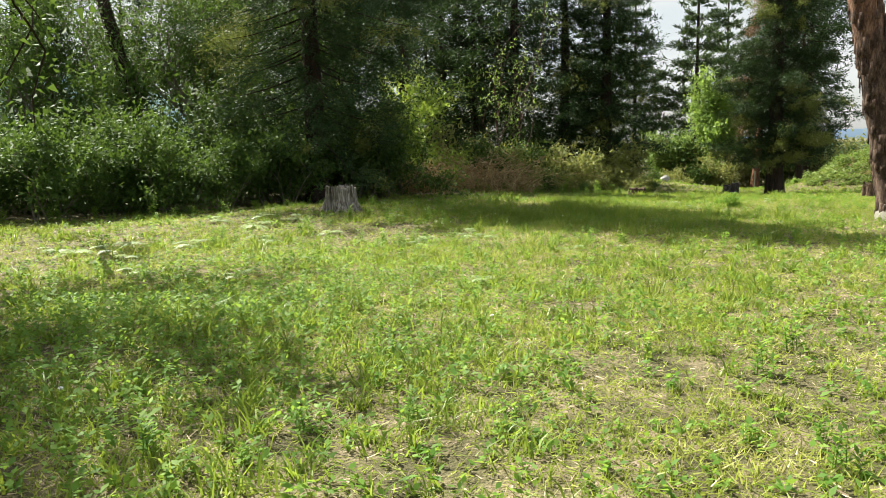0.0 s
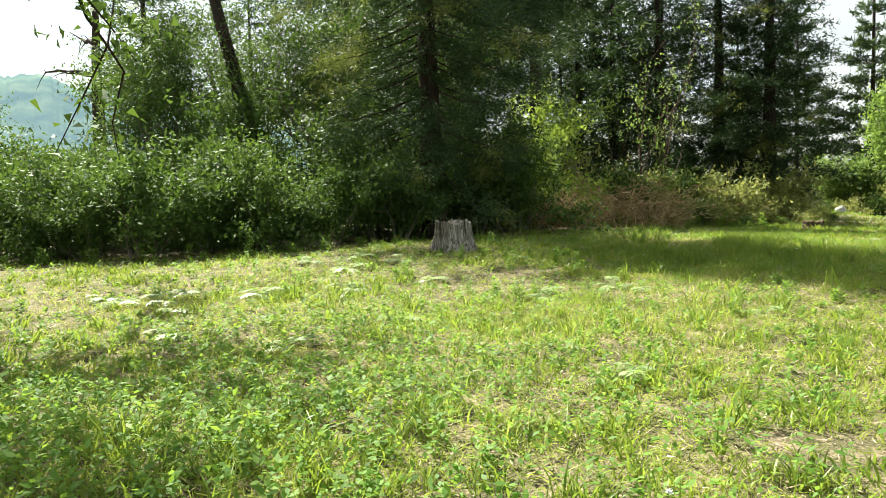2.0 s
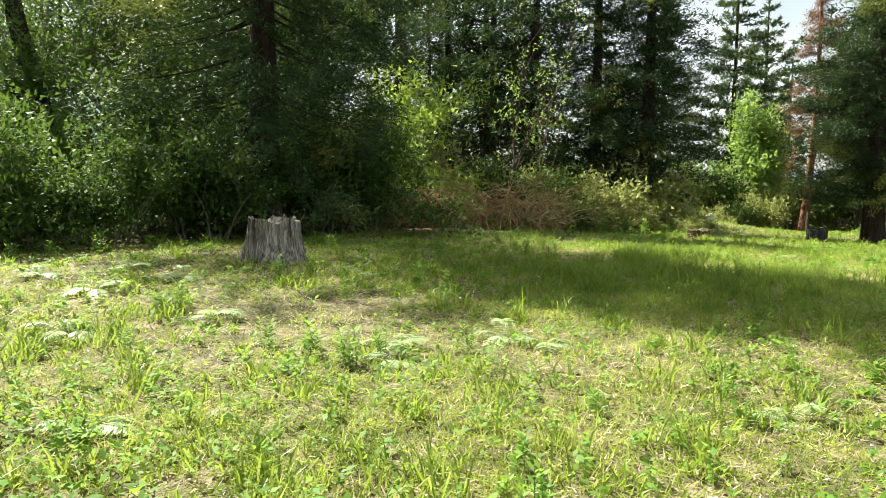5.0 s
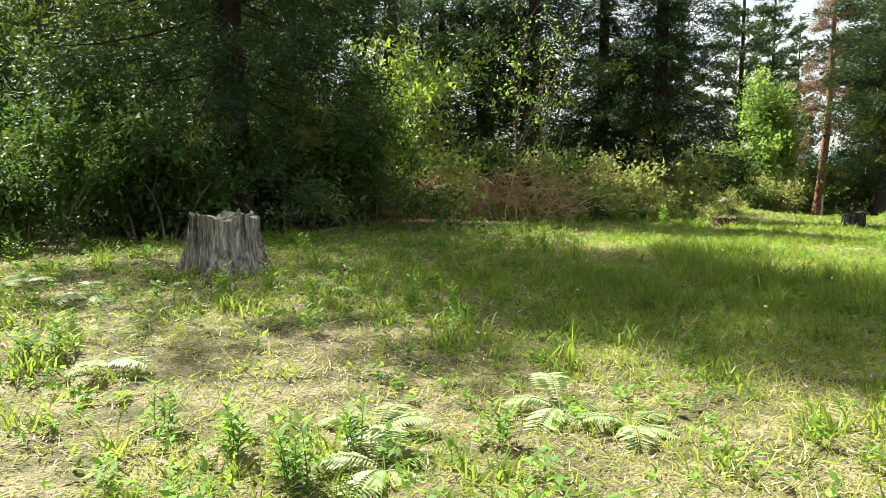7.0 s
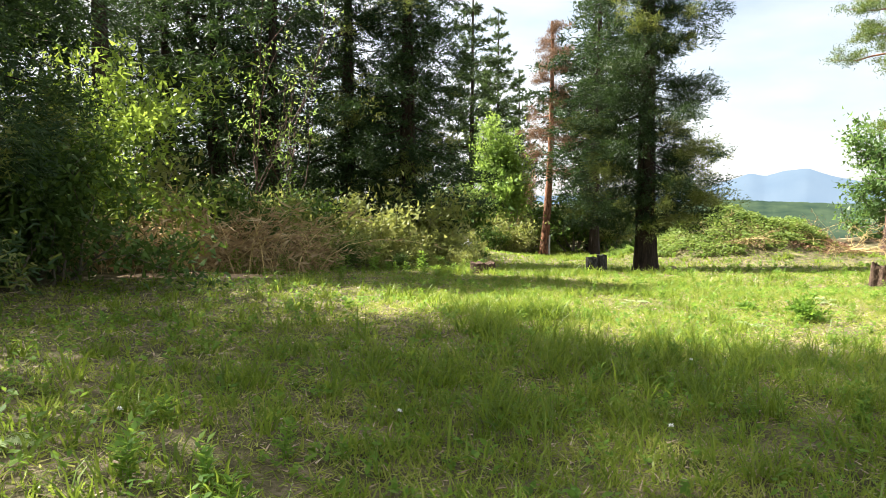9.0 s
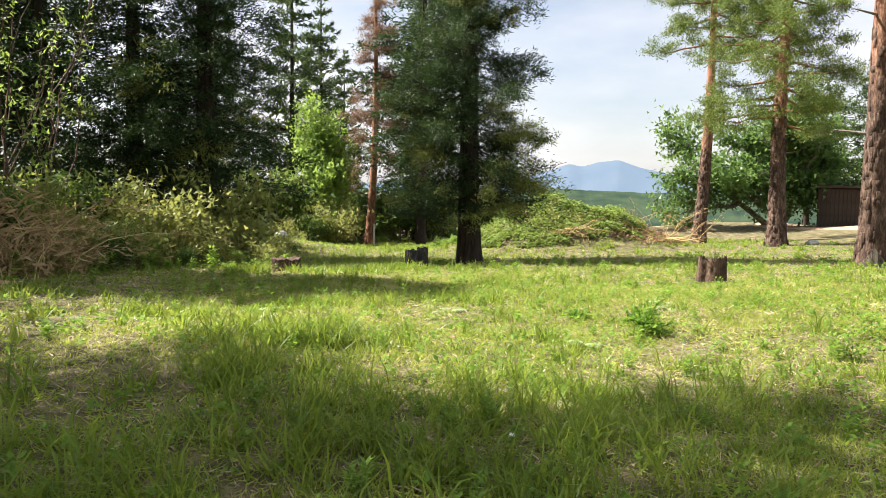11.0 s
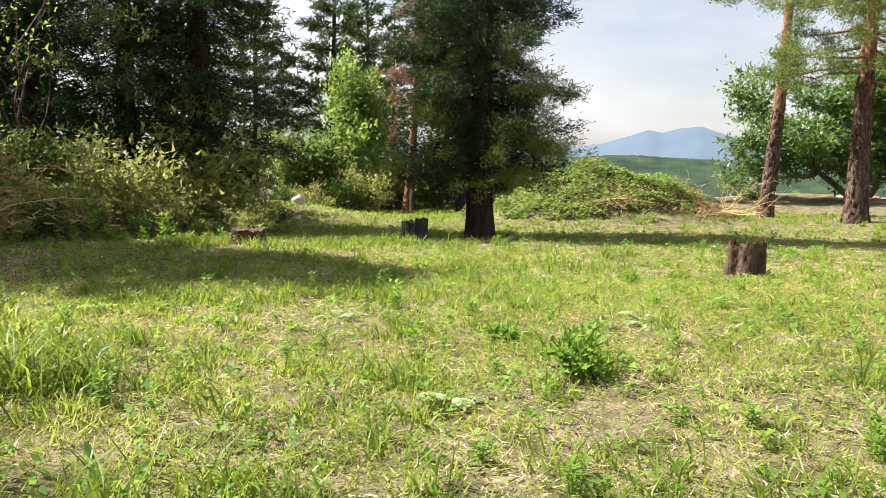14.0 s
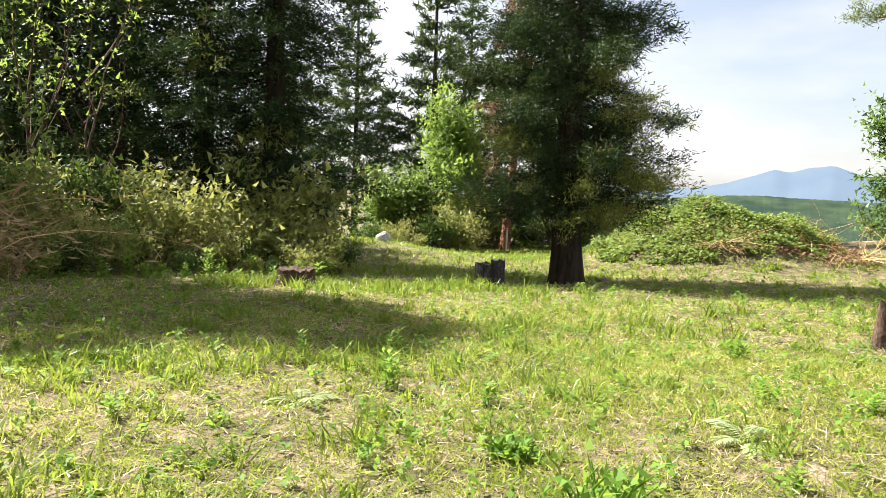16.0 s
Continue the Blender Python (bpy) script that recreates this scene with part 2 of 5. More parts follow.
M_CHAR = rough_material("blackened_wood", [(0.25, (0.012, 0.011, 0.011)), (0.55, (0.045, 0.042, 0.042)), (0.85, (0.13, 0.125, 0.125))], 10, 0.4, 40, 0.8, 0.02)
M_STONE = rough_material("pale_stone", [(0.25, (0.22, 0.22, 0.21)), (0.55, (0.42, 0.42, 0.40)), (0.85, (0.62, 0.62, 0.6))], 7, 1, 40, 0.6, 0.02)
M_PALE = rough_material("bare_pale_wood", [(0.25, (0.36, 0.33, 0.28)), (0.55, (0.55, 0.52, 0.46)), (0.85, (0.72, 0.70, 0.65))], 12, 0.2, 50, 0.5, 0.01)
M_BOARD = rough_material("dark_boards", [(0.25, (0.02, 0.016, 0.014)), (0.6, (0.05, 0.04, 0.034)), (0.9, (0.085, 0.07, 0.06))], 5, 0.3, 30, 0.4, 0.01)
M_PETAL = rough_material("white_petal", [(0.3, (0.7, 0.7, 0.66)), (0.7, (0.85, 0.85, 0.8))], 30, 1, 80, 0.1, 0.002, 0.6)
# haze put into the colour: muted diffuse tones plus an even emitted glow
M_MOUNTAIN = haze_glow_material("mountain_haze_glow", [(0.35, (0.018, 0.026, 0.034)), (0.65, (0.032, 0.04, 0.045))], 0.004, (0.085, 0.115, 0.155))
M_HILL = haze_glow_material("wooded_hill_haze_glow", [(0.35, (0.03, 0.05, 0.04)), (0.6, (0.065, 0.09, 0.055)), (0.75, (0.10, 0.125, 0.08))], 0.03, (0.055, 0.080, 0.105))
M_RIDGE = haze_glow_material("wooded_ridge_haze_glow", [(0.35, (0.014, 0.024, 0.013)), (0.65, (0.035, 0.05, 0.024))], 0.10, (0.008, 0.014, 0.016))

rng = np.random.default_rng(11)


# ---- mesh helpers ----
def mesh_of(name, verts, *face_sets):
    """A mesh from arrays: verts (n, 3) and face arrays of any width."""
    me = bpy.data.meshes.new(name)
    verts = np.asarray(verts, np.float32)
    faces = [np.asarray(f, np.int32) for f in face_sets if len(f)]
    loops = np.concatenate([f.ravel() for f in faces])
    totals = np.concatenate([np.full(len(f), f.shape[1], np.int32) for f in faces])
    starts = np.concatenate([[0], np.cumsum(totals)[:-1]]).astype(np.int32)
    me.vertices.add(len(verts)); me.vertices.foreach_set("co", verts.ravel())
    me.loops.add(len(loops)); me.loops.foreach_set("vertex_index", loops)
    me.polygons.add(len(totals))
    me.polygons.foreach_set("loop_start", starts)
    me.polygons.foreach_set("loop_total", totals)
    me.update(calc_edges=True)
    return me


def smooth(me):
    me.polygons.foreach_set("use_smooth", np.ones(len(me.polygons), bool))
    return me


def part(name, me, mat, parent=None, label=""):
    """One mesh (or bmesh) as an object under a thing or a part."""
    if isinstance(me, bmesh.types.BMesh):
        bm, me = me, bpy.data.meshes.new(name)
        bm.to_mesh(me)
        bm.free()
    if mat is not None and not me.materials:
        me.materials.append(mat)
    ob = new(name, me)
    if parent is not None:
        ob.parent = parent
    return tagged(ob, label)


def thing(name, label, category, group="", at=None, kind=""):
    ob = tagged(new(name), label, category, group, kind)
    ob.empty_display_size = 0.2
    if at is not None:
        ob.matrix_basis = at
    return ob


def unit(v):
    return v / np.maximum(np.linalg.norm(v, axis=-1, keepdims=True), 1e-9)


def leaf_arrays(P, D, L, W, up=None, cup=0.12):
    """Pointed leaves: base P, way D, length L, width W; four corners each, a little cupped."""
    n = len(P)
    up = rng.normal(size=(n, 3)) if up is None else up
    S = unit(np.cross(D, up))
    N = np.cross(S, D)
    L, W = np.broadcast_to(L, n)[:, None], np.broadcast_to(W, n)[:, None]
    V = np.empty((n, 4, 3))
    V[:, 0] = P
    V[:, 1] = P + D * L * 0.45 + S * W * 0.5
    V[:, 2] = P + D * L - N * L * cup
    V[:, 3] = P + D * L * 0.45 - S * W * 0.5
    return V.reshape(-1, 3), np.arange(n * 4).reshape(n, 4)


def needle_arrays(P, D, L, W, up=None):
    """Slim pointed shoots: one triangle each."""
    n = len(P)
    S = unit(np.cross(D, rng.normal(size=(n, 3)) if up is None else up)) * (np.broadcast_to(W, n) * 0.5)[:, None]
    V = np.stack([P - S, P + S, P + D * np.broadcast_to(L, n)[:, None]], 1)
    return V.reshape(-1, 3), np.arange(n * 3).reshape(n, 3)


def join(arrays):
    """Several (verts, faces) of one face width as one."""
    vs, fs, k = [], [], 0
    for v, f in arrays:
        vs.append(v); fs.append(f + k); k += len(v)
    return np.concatenate(vs), np.concatenate(fs)


def tube(points, radii, sides=7, rugged=0.0, seed=0):
    """A tapered limb along points, with a rugged skin."""
    pts = np.asarray(points, float)
    rad = np.asarray(radii, float)
    n = len(pts)
    tan = unit(np.gradient(pts, axis=0))
    ref = np.array([0.0, 1.0, 0.0]) if abs(tan[0][1]) < 0.8 else np.array([1.0, 0, 0])
    a = unit(np.cross(tan, ref)); b = np.cross(tan, a)
    th = np.linspace(0, 2 * np.pi, sides, endpoint=False)
    loc = np.random.default_rng(seed)
    r = rad[:, None] * (1 + rugged * loc.normal(size=(n, sides)) * 0.6 + rugged * loc.normal(size=(1, sides)))
    ring = pts[:, None] + a[:, None] * (np.cos(th)[None, :, None] * r[..., None]) + b[:, None] * (np.sin(th)[None, :, None] * r[..., None])
    i, j = np.meshgrid(np.arange(n - 1), np.arange(sides), indexing="ij")
    k = (j + 1) % sides
    f = np.stack([i * sides + j, i * sides + k, (i + 1) * sides + k, (i + 1) * sides + j], -1).reshape(-1, 4)
    return ring.reshape(-1, 3), f


TABLE = np.random.default_rng(3).random((256, 256))


def lattice(x, y, size, shift=0):
    """Smooth noise in 0..1 whose lumps are about size metres wide."""
    x, y = np.asarray(x, float) / size + 37.3 + shift * 13, np.asarray(y, float) / size + 91.7 + shift * 29
    i, j = np.floor(x).astype(int), np.floor(y).astype(int)
    u, v = x - i, y - j
    u, v = u * u * (3 - 2 * u), v * v * (3 - 2 * v)
    g = lambda p, q: TABLE[p % 256, q % 256]
    return (g(i, j) * (1 - u) + g(i + 1, j) * u) * (1 - v) + (g(i, j + 1) * (1 - u) + g(i + 1, j + 1) * u) * v


def ease(a, b, x):
    t = np.clip((np.asarray(x, float) - a) / (b - a), 0, 1)
    return t * t * (3 - 2 * t)


def hump(x, y, cx, cy, rx, ry, h):
    return h * np.exp(-((x - cx) / rx) ** 2 - ((y - cy) / ry) ** 2)


def gz(x, y):
    """Height of the ground."""
    x, y = np.asarray(x, float), np.asarray(y, float)
    z = -0.1 - 0.012 * np.clip(y, -20, 20)
    z = z - np.clip(y - 20, 0, 40) * (0.012 + 0.045 * ease(0, 12, x))
    z = z + hump(x, y, -3.4, 19.2, 4.5, 4.2, 0.27)
    z = z + hump(x, y, 12.0, 45.5, 4.0, 4.0, 0.85)
    z = z + hump(x, y, 22.0, 37.0, 3.1, 2.8, 1.75) + hump(x, y, 25.0, 35.6, 2.2, 1.8, 0.55) + hump(x, y, 44, 45, 12, 5, 0.9) + hump(x, y, 46, 34, 10, 7, 0.7)
    far = np.hypot(x - 5, y - 15)
    z = z - 14 * ease(60, 260, far)
    amp = 1 - ease(40, 120, far)
    return z + amp * ((lattice(x, y, 2.6) - 0.5) * 0.10 + (lattice(x, y, 0.7, 2) - 0.5) * 0.045)


def on_ground(x, y, rz=0.0, s=1.0, sink=0.0):
    return pose(x, y, float(gz(x, y)) - sink, 0, 0, rz) @ Matrix.Scale(s, 4)


# ---- ground, one sheet out to the horizon ----
def axis(a, b, step, reach):
    near = np.arange(a, b + step / 2, step)
    out = [step]
    while sum(out) < reach:
        out.append(out[-1] * 1.22)
    out = np.cumsum(out)
    return np.concatenate([a - out[::-1], near, b + out])


gx, gy = np.meshgrid(axis(-22, 30, 0.38, 3500), axis(-6, 50, 0.38, 3500), indexing="ij")
gv = np.stack([gx, gy, gz(gx, gy)], -1).reshape(-1, 3)
nx, ny = gx.shape
gi, gj = np.meshgrid(np.arange(nx - 1), np.arange(ny - 1), indexing="ij")
gf = np.stack([gi * ny + gj, (gi + 1) * ny + gj, (gi + 1) * ny + gj + 1, gi * ny + gj + 1], -1).reshape(-1, 4)
ground = part("ground", smooth(mesh_of("ground", gv, gf)), M_GROUND)
tagged(ground, "uneven meadow soil with dry straw and bare patches", "ground", kind="structure")


# ---- distance ----
def ridge_line(name, mat, dist, az0, az1, profile, label, rough, base=-60, thick=0.25, seed=0, soften=6):
    """A range of hills: crest heights by elevation angle, falling away in front and behind."""
    n, m = 700, 9
    az = np.radians(np.linspace(az0, az1, n))
    t = np.linspace(0, 1, n)
    crest = np.interp(np.linspace(az0, az1, n), [p[0] for p in profile], [p[1] for p in profile])
    w = np.hanning(2 * soften + 3)
    crest = np.convolve(np.pad(crest, soften + 1, mode="edge"), w / w.sum(), mode="valid")
    top = dist * np.tan(np.radians(crest)) + 1.2
    V = []
    for k in range(m):
        s = k / (m - 1)
        d = dist * (1 - thick + thick * s)
        z = base + (top - base) * (s ** 0.8)
        wob = (lattice(t * 330, np.full(n, k * 1.7), 1.0, seed) - 0.5) * rough * (0.3 + 0.5 * s) + (lattice(t * 110, np.full(n, k * 1.3), 1.0, seed + 2) - 0.5) * rough * 0.6 + (lattice(t * 25, np.full(n, k * 0.9), 1.0, seed + 4) - 0.5) * rough * 2.0 * (1 - 0.8 * s)
        V.append(np.stack([np.sin(az) * d, np.cos(az) * d, z + wob], -1))
    V.append(np.stack([np.sin(az) * dist * 1.15, np.cos(az) * dist * 1.15, np.full(n, base)], -1))
    V = np.stack(V)
    i, j = np.meshgrid(np.arange(m), np.arange(n - 1), indexing="ij")
    f = np.stack([i * n + j, i * n + j + 1, (i + 1) * n + j + 1, (i + 1) * n + j], -1).reshape(-1, 4)
    return tagged(part(name, smooth(mesh_of(name, V.reshape(-1, 3), f)), mat), label, "backdrop", kind="structure")


ridge_line("backdrop_mountain", M_MOUNTAIN, 3300, 18, 85, [(18, 0.2), (30, 0.35), (38, 0.5), (40, 0.9), (42, 1.5), (43.4, 2.0), (44.4, 1.75), (45.4, 2.1), (47, 2.32), (48.5, 1.75), (51, 1.2), (58, 0.8), (70, 0.5), (85, 0.2)], "far mountain range with two peaks, blue haze painted as glow", 2.2, -300, 0.2, 1, 5)
ridge_line("backdrop_hill", M_HILL, 900, -75, -12, [(-75, 5), (-58, 7.2), (-48, 7.0), (-43, 7.2), (-40, 7.9), (-37.8, 8.3), (-36, 7.2), (-34.5, 7.6), (-30, 6.6), (-24, 5), (-18, 3.6), (-12, 2.5)], "steep wooded hillside across the valley, haze painted as glow", 6, -60, 0.45, 2)
ridge_line("backdrop_ridge", M_RIDGE, 330, 26, 78, [(26, -0.6), (36, -0.2), (40, 0.1), (42, 0.08), (44.5, 0.0), (47, -0.1), (52, -0.1), (60, -0.3), (78, 0.2)], "low wooded ridge beyond the meadow, slight haze painted as glow", 0.45, -25, 0.3, 3)


# ---- trees ----
def trunk_arrays(H, r, lean=(0, 0), bow=0.0, sides=12, seed=0, flare=1.5, top=0.12, n=16, sink=0.25):
    loc = np.random.default_rng(seed)
    s = np.linspace(0, 1, n) ** 1.35
    ph = loc.random() * 6.28
    x = lean[0] * s + bow * np.sin(s * 3.1) * math.cos(ph) + np.cumsum(loc.normal(0, 0.006 * H / n, n)) * (s > 0.02)
    y = lean[1] * s + bow * np.sin(s * 3.1) * math.sin(ph) + np.cumsum(loc.normal(0, 0.006 * H / n, n)) * (s > 0.02)
    pts = np.stack([x, y, -sink + (H + sink) * s], -1)
    rad = r * ((1 - s) * (1 - top) + top) * (1 + (flare - 1) * np.exp(-s * H / (r * 1.8)))
    return tube(pts, rad, sides, 0.06, seed), pts, rad


def along(pts, H, z):
    return np.stack([np.interp(z, pts[:, 2], pts[:, k]) for k in range(3)], -1)


def conifer(name, label, H, r, z0, reach, shoots, mat, bark, seed, droop=0.25, rise=0.2, branches=80, lean=(0, 0), bow=0.0, group="", category="tree",
            shoot=(0.18, 0.04), belly=0.35, tip=None, limb_r=0.03, lump=0.35, dens=3.6, plume=0.62, whorl=0.0, gaps=0.25, top=0.6, round_=0.26):
    """A conifer: trunk, limbs, and plumes of needle shoots that hang from each limb and turn up at their ends."""
    loc = np.random.default_rng(seed)
    root = thing(name, label, category, group)
    (tv, tf), pts, rad = trunk_arrays(H, r, lean, bow, 12, seed, 1.45)
    part("trunk", smooth(mesh_of("trunk", tv, tf)), bark, root)
    u = (np.arange(branches) + loc.random(branches)) / branches
    z = z0 + (H * 0.985 - z0) * u ** 0.92
    if whorl:
        z = z0 + np.round((z - z0) / whorl) * whorl + loc.normal(0, 0.05, branches)
        z = np.clip(z, z0, H * 0.985)
    t = (z - z0) / (H - z0)
    prof = np.where(t < belly, 0.55 + 0.45 * t / belly, np.clip((1 - t) / (1 - belly), 0.03, 1) ** top)
    az = np.arange(branches) * 2.39996 + loc.normal(0, 0.35, branches)
    clump = lattice(np.cos(az) * 1.6 + 9, z * 0.9 + np.sin(az) * 1.6, 1.1, seed)
    ln = reach * prof * (1 - lump + 2 * lump * loc.random(branches)) * (0.5 + 1.05 * clump)
    ln = np.where((clump < gaps) & (t > 0.05), ln * 0.35, ln)
    base = along(pts, H, z)
    out = np.stack([np.cos(az), np.sin(az), np.zeros(branches)], -1)
    side = np.stack([-np.sin(az), np.cos(az), np.zeros(branches)], -1)
    dr = droop * (1.3 - 1.1 * t) + loc.normal(0, 0.06, branches)
    rs = rise * (0.6 + 0.8 * loc.random(branches))

    def spine(b, s):
        zz = -dr[b] * ln[b] * s + rs[b] * ln[b] * s ** 2.2
        return base[b] + out[b] * (ln[b] * s)[:, None] + np.stack([np.zeros(len(b)), np.zeros(len(b)), zz], -1)

    limbs = []
    for b in range(branches):
        if ln[b] < 0.25:
            continue
        s = np.linspace(0, 0.94, 5)
        rr = limb_r * min(1.0, ln[b] / 2.2) * (1.05 - s) + 0.004
        limbs.append(tube(spine(np.full(5, b), s), rr, 3))
    tagged(part("branchwork", mesh_of("branchwork", *join(limbs)), bark, root), kind="stuff")
    count = np.maximum(1, (ln * dens * (0.7 + 0.6 * loc.random(branches))).astype(int))
    b = np.repeat(np.arange(branches), count)
    m = len(b)
    s = 0.06 + 0.94 * loc.random(m) ** 0.8
    half = 0.34 * ln[b] * (1.1 - s) ** 0.8 * (loc.random(m) * 2 - 1)
    P = spine(b, s) + side[b] * half[:, None]
    P[:, 2] -= np.abs(half) * 0.3
    A = unit(out[b] * (0.55 + 0.5 * s)[:, None] + side[b] * (np.sign(half) * 0.9 * loc.random(m))[:, None] + np.stack([np.zeros(m), np.zeros(m), loc.normal(rise - droop - 0.1, 0.28, m)], -1))
    size = plume * (0.55 + 0.8 * loc.random(m)) * np.clip(0.45 + 0.35 * ln[b], 0.4, 1.1)
    per = max(7, shoots // m)
    up = np.tile(np.linspace(0.02, 1, per), m)
    AA, SS = np.repeat(A, per, 0), np.repeat(size, per)
    PP = np.repeat(P, per, 0) + AA * (SS * up)[:, None] + loc.normal(0, 1, (m * per, 3)) * (round_ * SS * (1.15 - 0.7 * up))[:, None]
    PP[:, 2] += SS * (0.28 * up ** 2 - 0.24 * up)
    D = unit(AA * 0.8 + np.array([0, 0, 0.2]) + loc.normal(0, 0.6, (m * per, 3)))
    L = shoot[0] * (0.6 + 0.7 * loc.random(len(PP))) * (1.15 - 0.45 * up)
    W = shoot[1] * (0.7 + 0.6 * loc.random(len(PP)))
    young = np.zeros(m, bool) if tip is None else (s > 0.6) & (lattice(P[:, 0] + P[:, 1] * 0.7, P[:, 2], 1.1, seed + 5) > 0.66)
    pick = np.repeat(young, per)
    tagged(part("crown", mesh_of("crown", *needle_arrays(PP[~pick], D[~pick], L[~pick], W[~pick])), mat, root), kind="stuff")
    if pick.any():
        tagged(part("young_growth", mesh_of("young_growth", *needle_arrays(PP[pick], D[pick], L[pick], W[pick])), tip, root, "yellow-green young shoots"), kind="stuff")
    return root


def grow(loc, start, way, length, r, depth, limbs, tips, spread=0.7, up=0.15, wander=0.18, split=3):
    """Limbs that wander, taper and split; the ends are collected for leaves."""
    n = 6 if depth else 3
    p, d, pts = np.array(start, float), np.array(way, float), []
    for k in range(n):
        pts.append(p.copy())
        d = unit(d + loc.normal(0, wander, 3) + np.array([0, 0, up * 0.25]))
        p = p + d * length / (n - 1)
    rad = r * np.linspace(1, 0.45, n)
    limbs.append(tube(pts, rad, 5 if depth > 1 else 3))
    if depth == 0:
        tips.append((np.array(pts), d))
        return
    for k in range(split):
        q = pts[n - 1 if k == 0 else int(loc.integers(2, n - 1))]
        nd = unit(d + loc.normal(0, spread, 3) + np.array([0, 0, up]))
        grow(loc, q, nd, length * (0.55 + 0.3 * loc.random()), r * 0.5, depth - 1, limbs, tips, spread, up, wander, split)
    tips.append((np.array(pts[2:]), d))


def leafy(name, label, stems, leaves, mat, bark, seed, leaf=(0.09, 0.05), cloud=0.35, group="", category="tree", ends=False, sag=0.1):
    """A broad-leaved tree or shrub from stems (start, way, length, radius, depth, split, spread, up)."""
    loc = np.random.default_rng(seed)
    leaves = int(leaves * 1.15)
    limbs, tips = [], []
    for start, way, length, r, depth, split, spread, up in stems:
        grow(loc, start, unit(np.array(way, float)), length, r, depth, limbs, tips, spread, up, 0.16, split)
    root = thing(name, label, category, group)
    tagged(part("branchwork", smooth(mesh_of("branchwork", *join(limbs))), bark, root), kind="stuff")
    if leaves:
        k = loc.integers(0, len(tips), leaves)
        P = np.empty((leaves, 3)); A = np.empty((leaves, 3))
        lens = np.array([len(t[0]) for t in tips])
        allp = np.concatenate([t[0] for t in tips]); off = np.concatenate([[0], np.cumsum(lens)[:-1]])
        alld = np.array([t[1] for t in tips])
        f = (loc.random(leaves) * 0.35 + 0.65 if ends else loc.random(leaves)) * (lens[k] - 1)
        i = f.astype(int)
        P = allp[off[k] + i] * (1 - (f - i))[:, None] + allp[off[k] + np.minimum(i + 1, lens[k] - 1)] * (f - i)[:, None]
        off3 = loc.normal(0, 1, (leaves, 3)) * cloud * (0.25 + 0.9 * loc.random((leaves, 1)))
        off3[:, 2] *= 0.55
        P = P + off3
        D = unit(alld[k] * 0.4 + loc.normal(0, 0.6, (leaves, 3)) + np.array([0, 0, -sag]))
        up = np.array([0, 0, 1.0]) + loc.normal(0, 0.45, (leaves, 3))
        P[:, 2] = np.maximum(P[:, 2], 0.05)
        foliage = part("foliage", mesh_of("foliage", *needle_arrays(P, D, leaf[0] * (0.6 + 0.7 * loc.random(leaves)), leaf[1] * (0.65 + 0.7 * loc.random(leaves)), up)), mat, root)
        tagged(foliage, kind="stuff")
    return root


def put(root, x, y, rz=0.0, s=1.0, sink=0.0):
    root.matrix_basis = on_ground(x, y, rz, s, sink)
    return root


# nearest cedars
put(conifer("cedar_tree", "tall dark green cedar behind the weathered grey stump", 18.0, 0.33, 1.9, 3.4, 170000, M_CEDAR, M_BARK, 21, 0.40, 0.14, 230, bow=0.1, shoot=(0.16, 0.028), tip=M_CEDAR_TIP, dens=5.4, plume=0.66, gaps=0.27, top=0.8, belly=0.3, round_=0.2), -4.07, 24.4, 0, 1.08)
put(conifer("cedar_tree", "dense dark cedar standing alone at the meadow edge", 17.5, 0.34, 1.6, 1.75, 190000, M_CEDAR, M_BARK, 33, 0.40, 0.30, 260, bow=0.08, shoot=(0.15, 0.025), tip=M_CEDAR_TIP, belly=0.12, lump=0.32, dens=7.0, plume=0.66, gaps=0.3, top=0.42, round_=0.19), 14.65, 32.5)
put(conifer("cedar_tree", "tall cedar with a long bare trunk and high crown", 17.5, 0.34, 9.0, 2.6, 40000, M_CEDAR, M_BARK, 47, 0.3, 0.2, 130, shoot=(0.28, 0.085), belly=0.3, dens=4.4, plume=0.8, round_=0.2), -1.6, 36.4)
put(conifer("cedar_tree", "tall cedar with a long bare trunk and high crown", 16.5, 0.32, 7.4, 2.5, 34000, M_CEDAR, M_BARK, 48, 0.3, 0.2, 100, shoot=(0.28, 0.08), belly=0.3, dens=3.8, plume=0.8, round_=0.2), -5.4, 41.5)
put(conifer("cedar_tree", "tall thick dark cedar at the edge of the wood", 17.0, 0.40, 0.6, 2.25, 62000, M_CEDAR, M_BARK, 45, 0.42, 0.24, 240, shoot=(0.20, 0.048), tip=M_CEDAR_TIP, belly=0.2, dens=4.6, plume=0.7, round_=0.19), 8.8, 39.6)
put(conifer("cedar_tree", "tall thick dark cedar at the edge of the wood", 16.0, 0.36, 0.7, 2.1, 46000, M_CEDAR, M_BARK, 46, 0.42, 0.24, 200, shoot=(0.20, 0.048), tip=M_CEDAR_TIP, belly=0.2, dens=4.6, plume=0.7, round_=0.19), 6.9, 41.2)

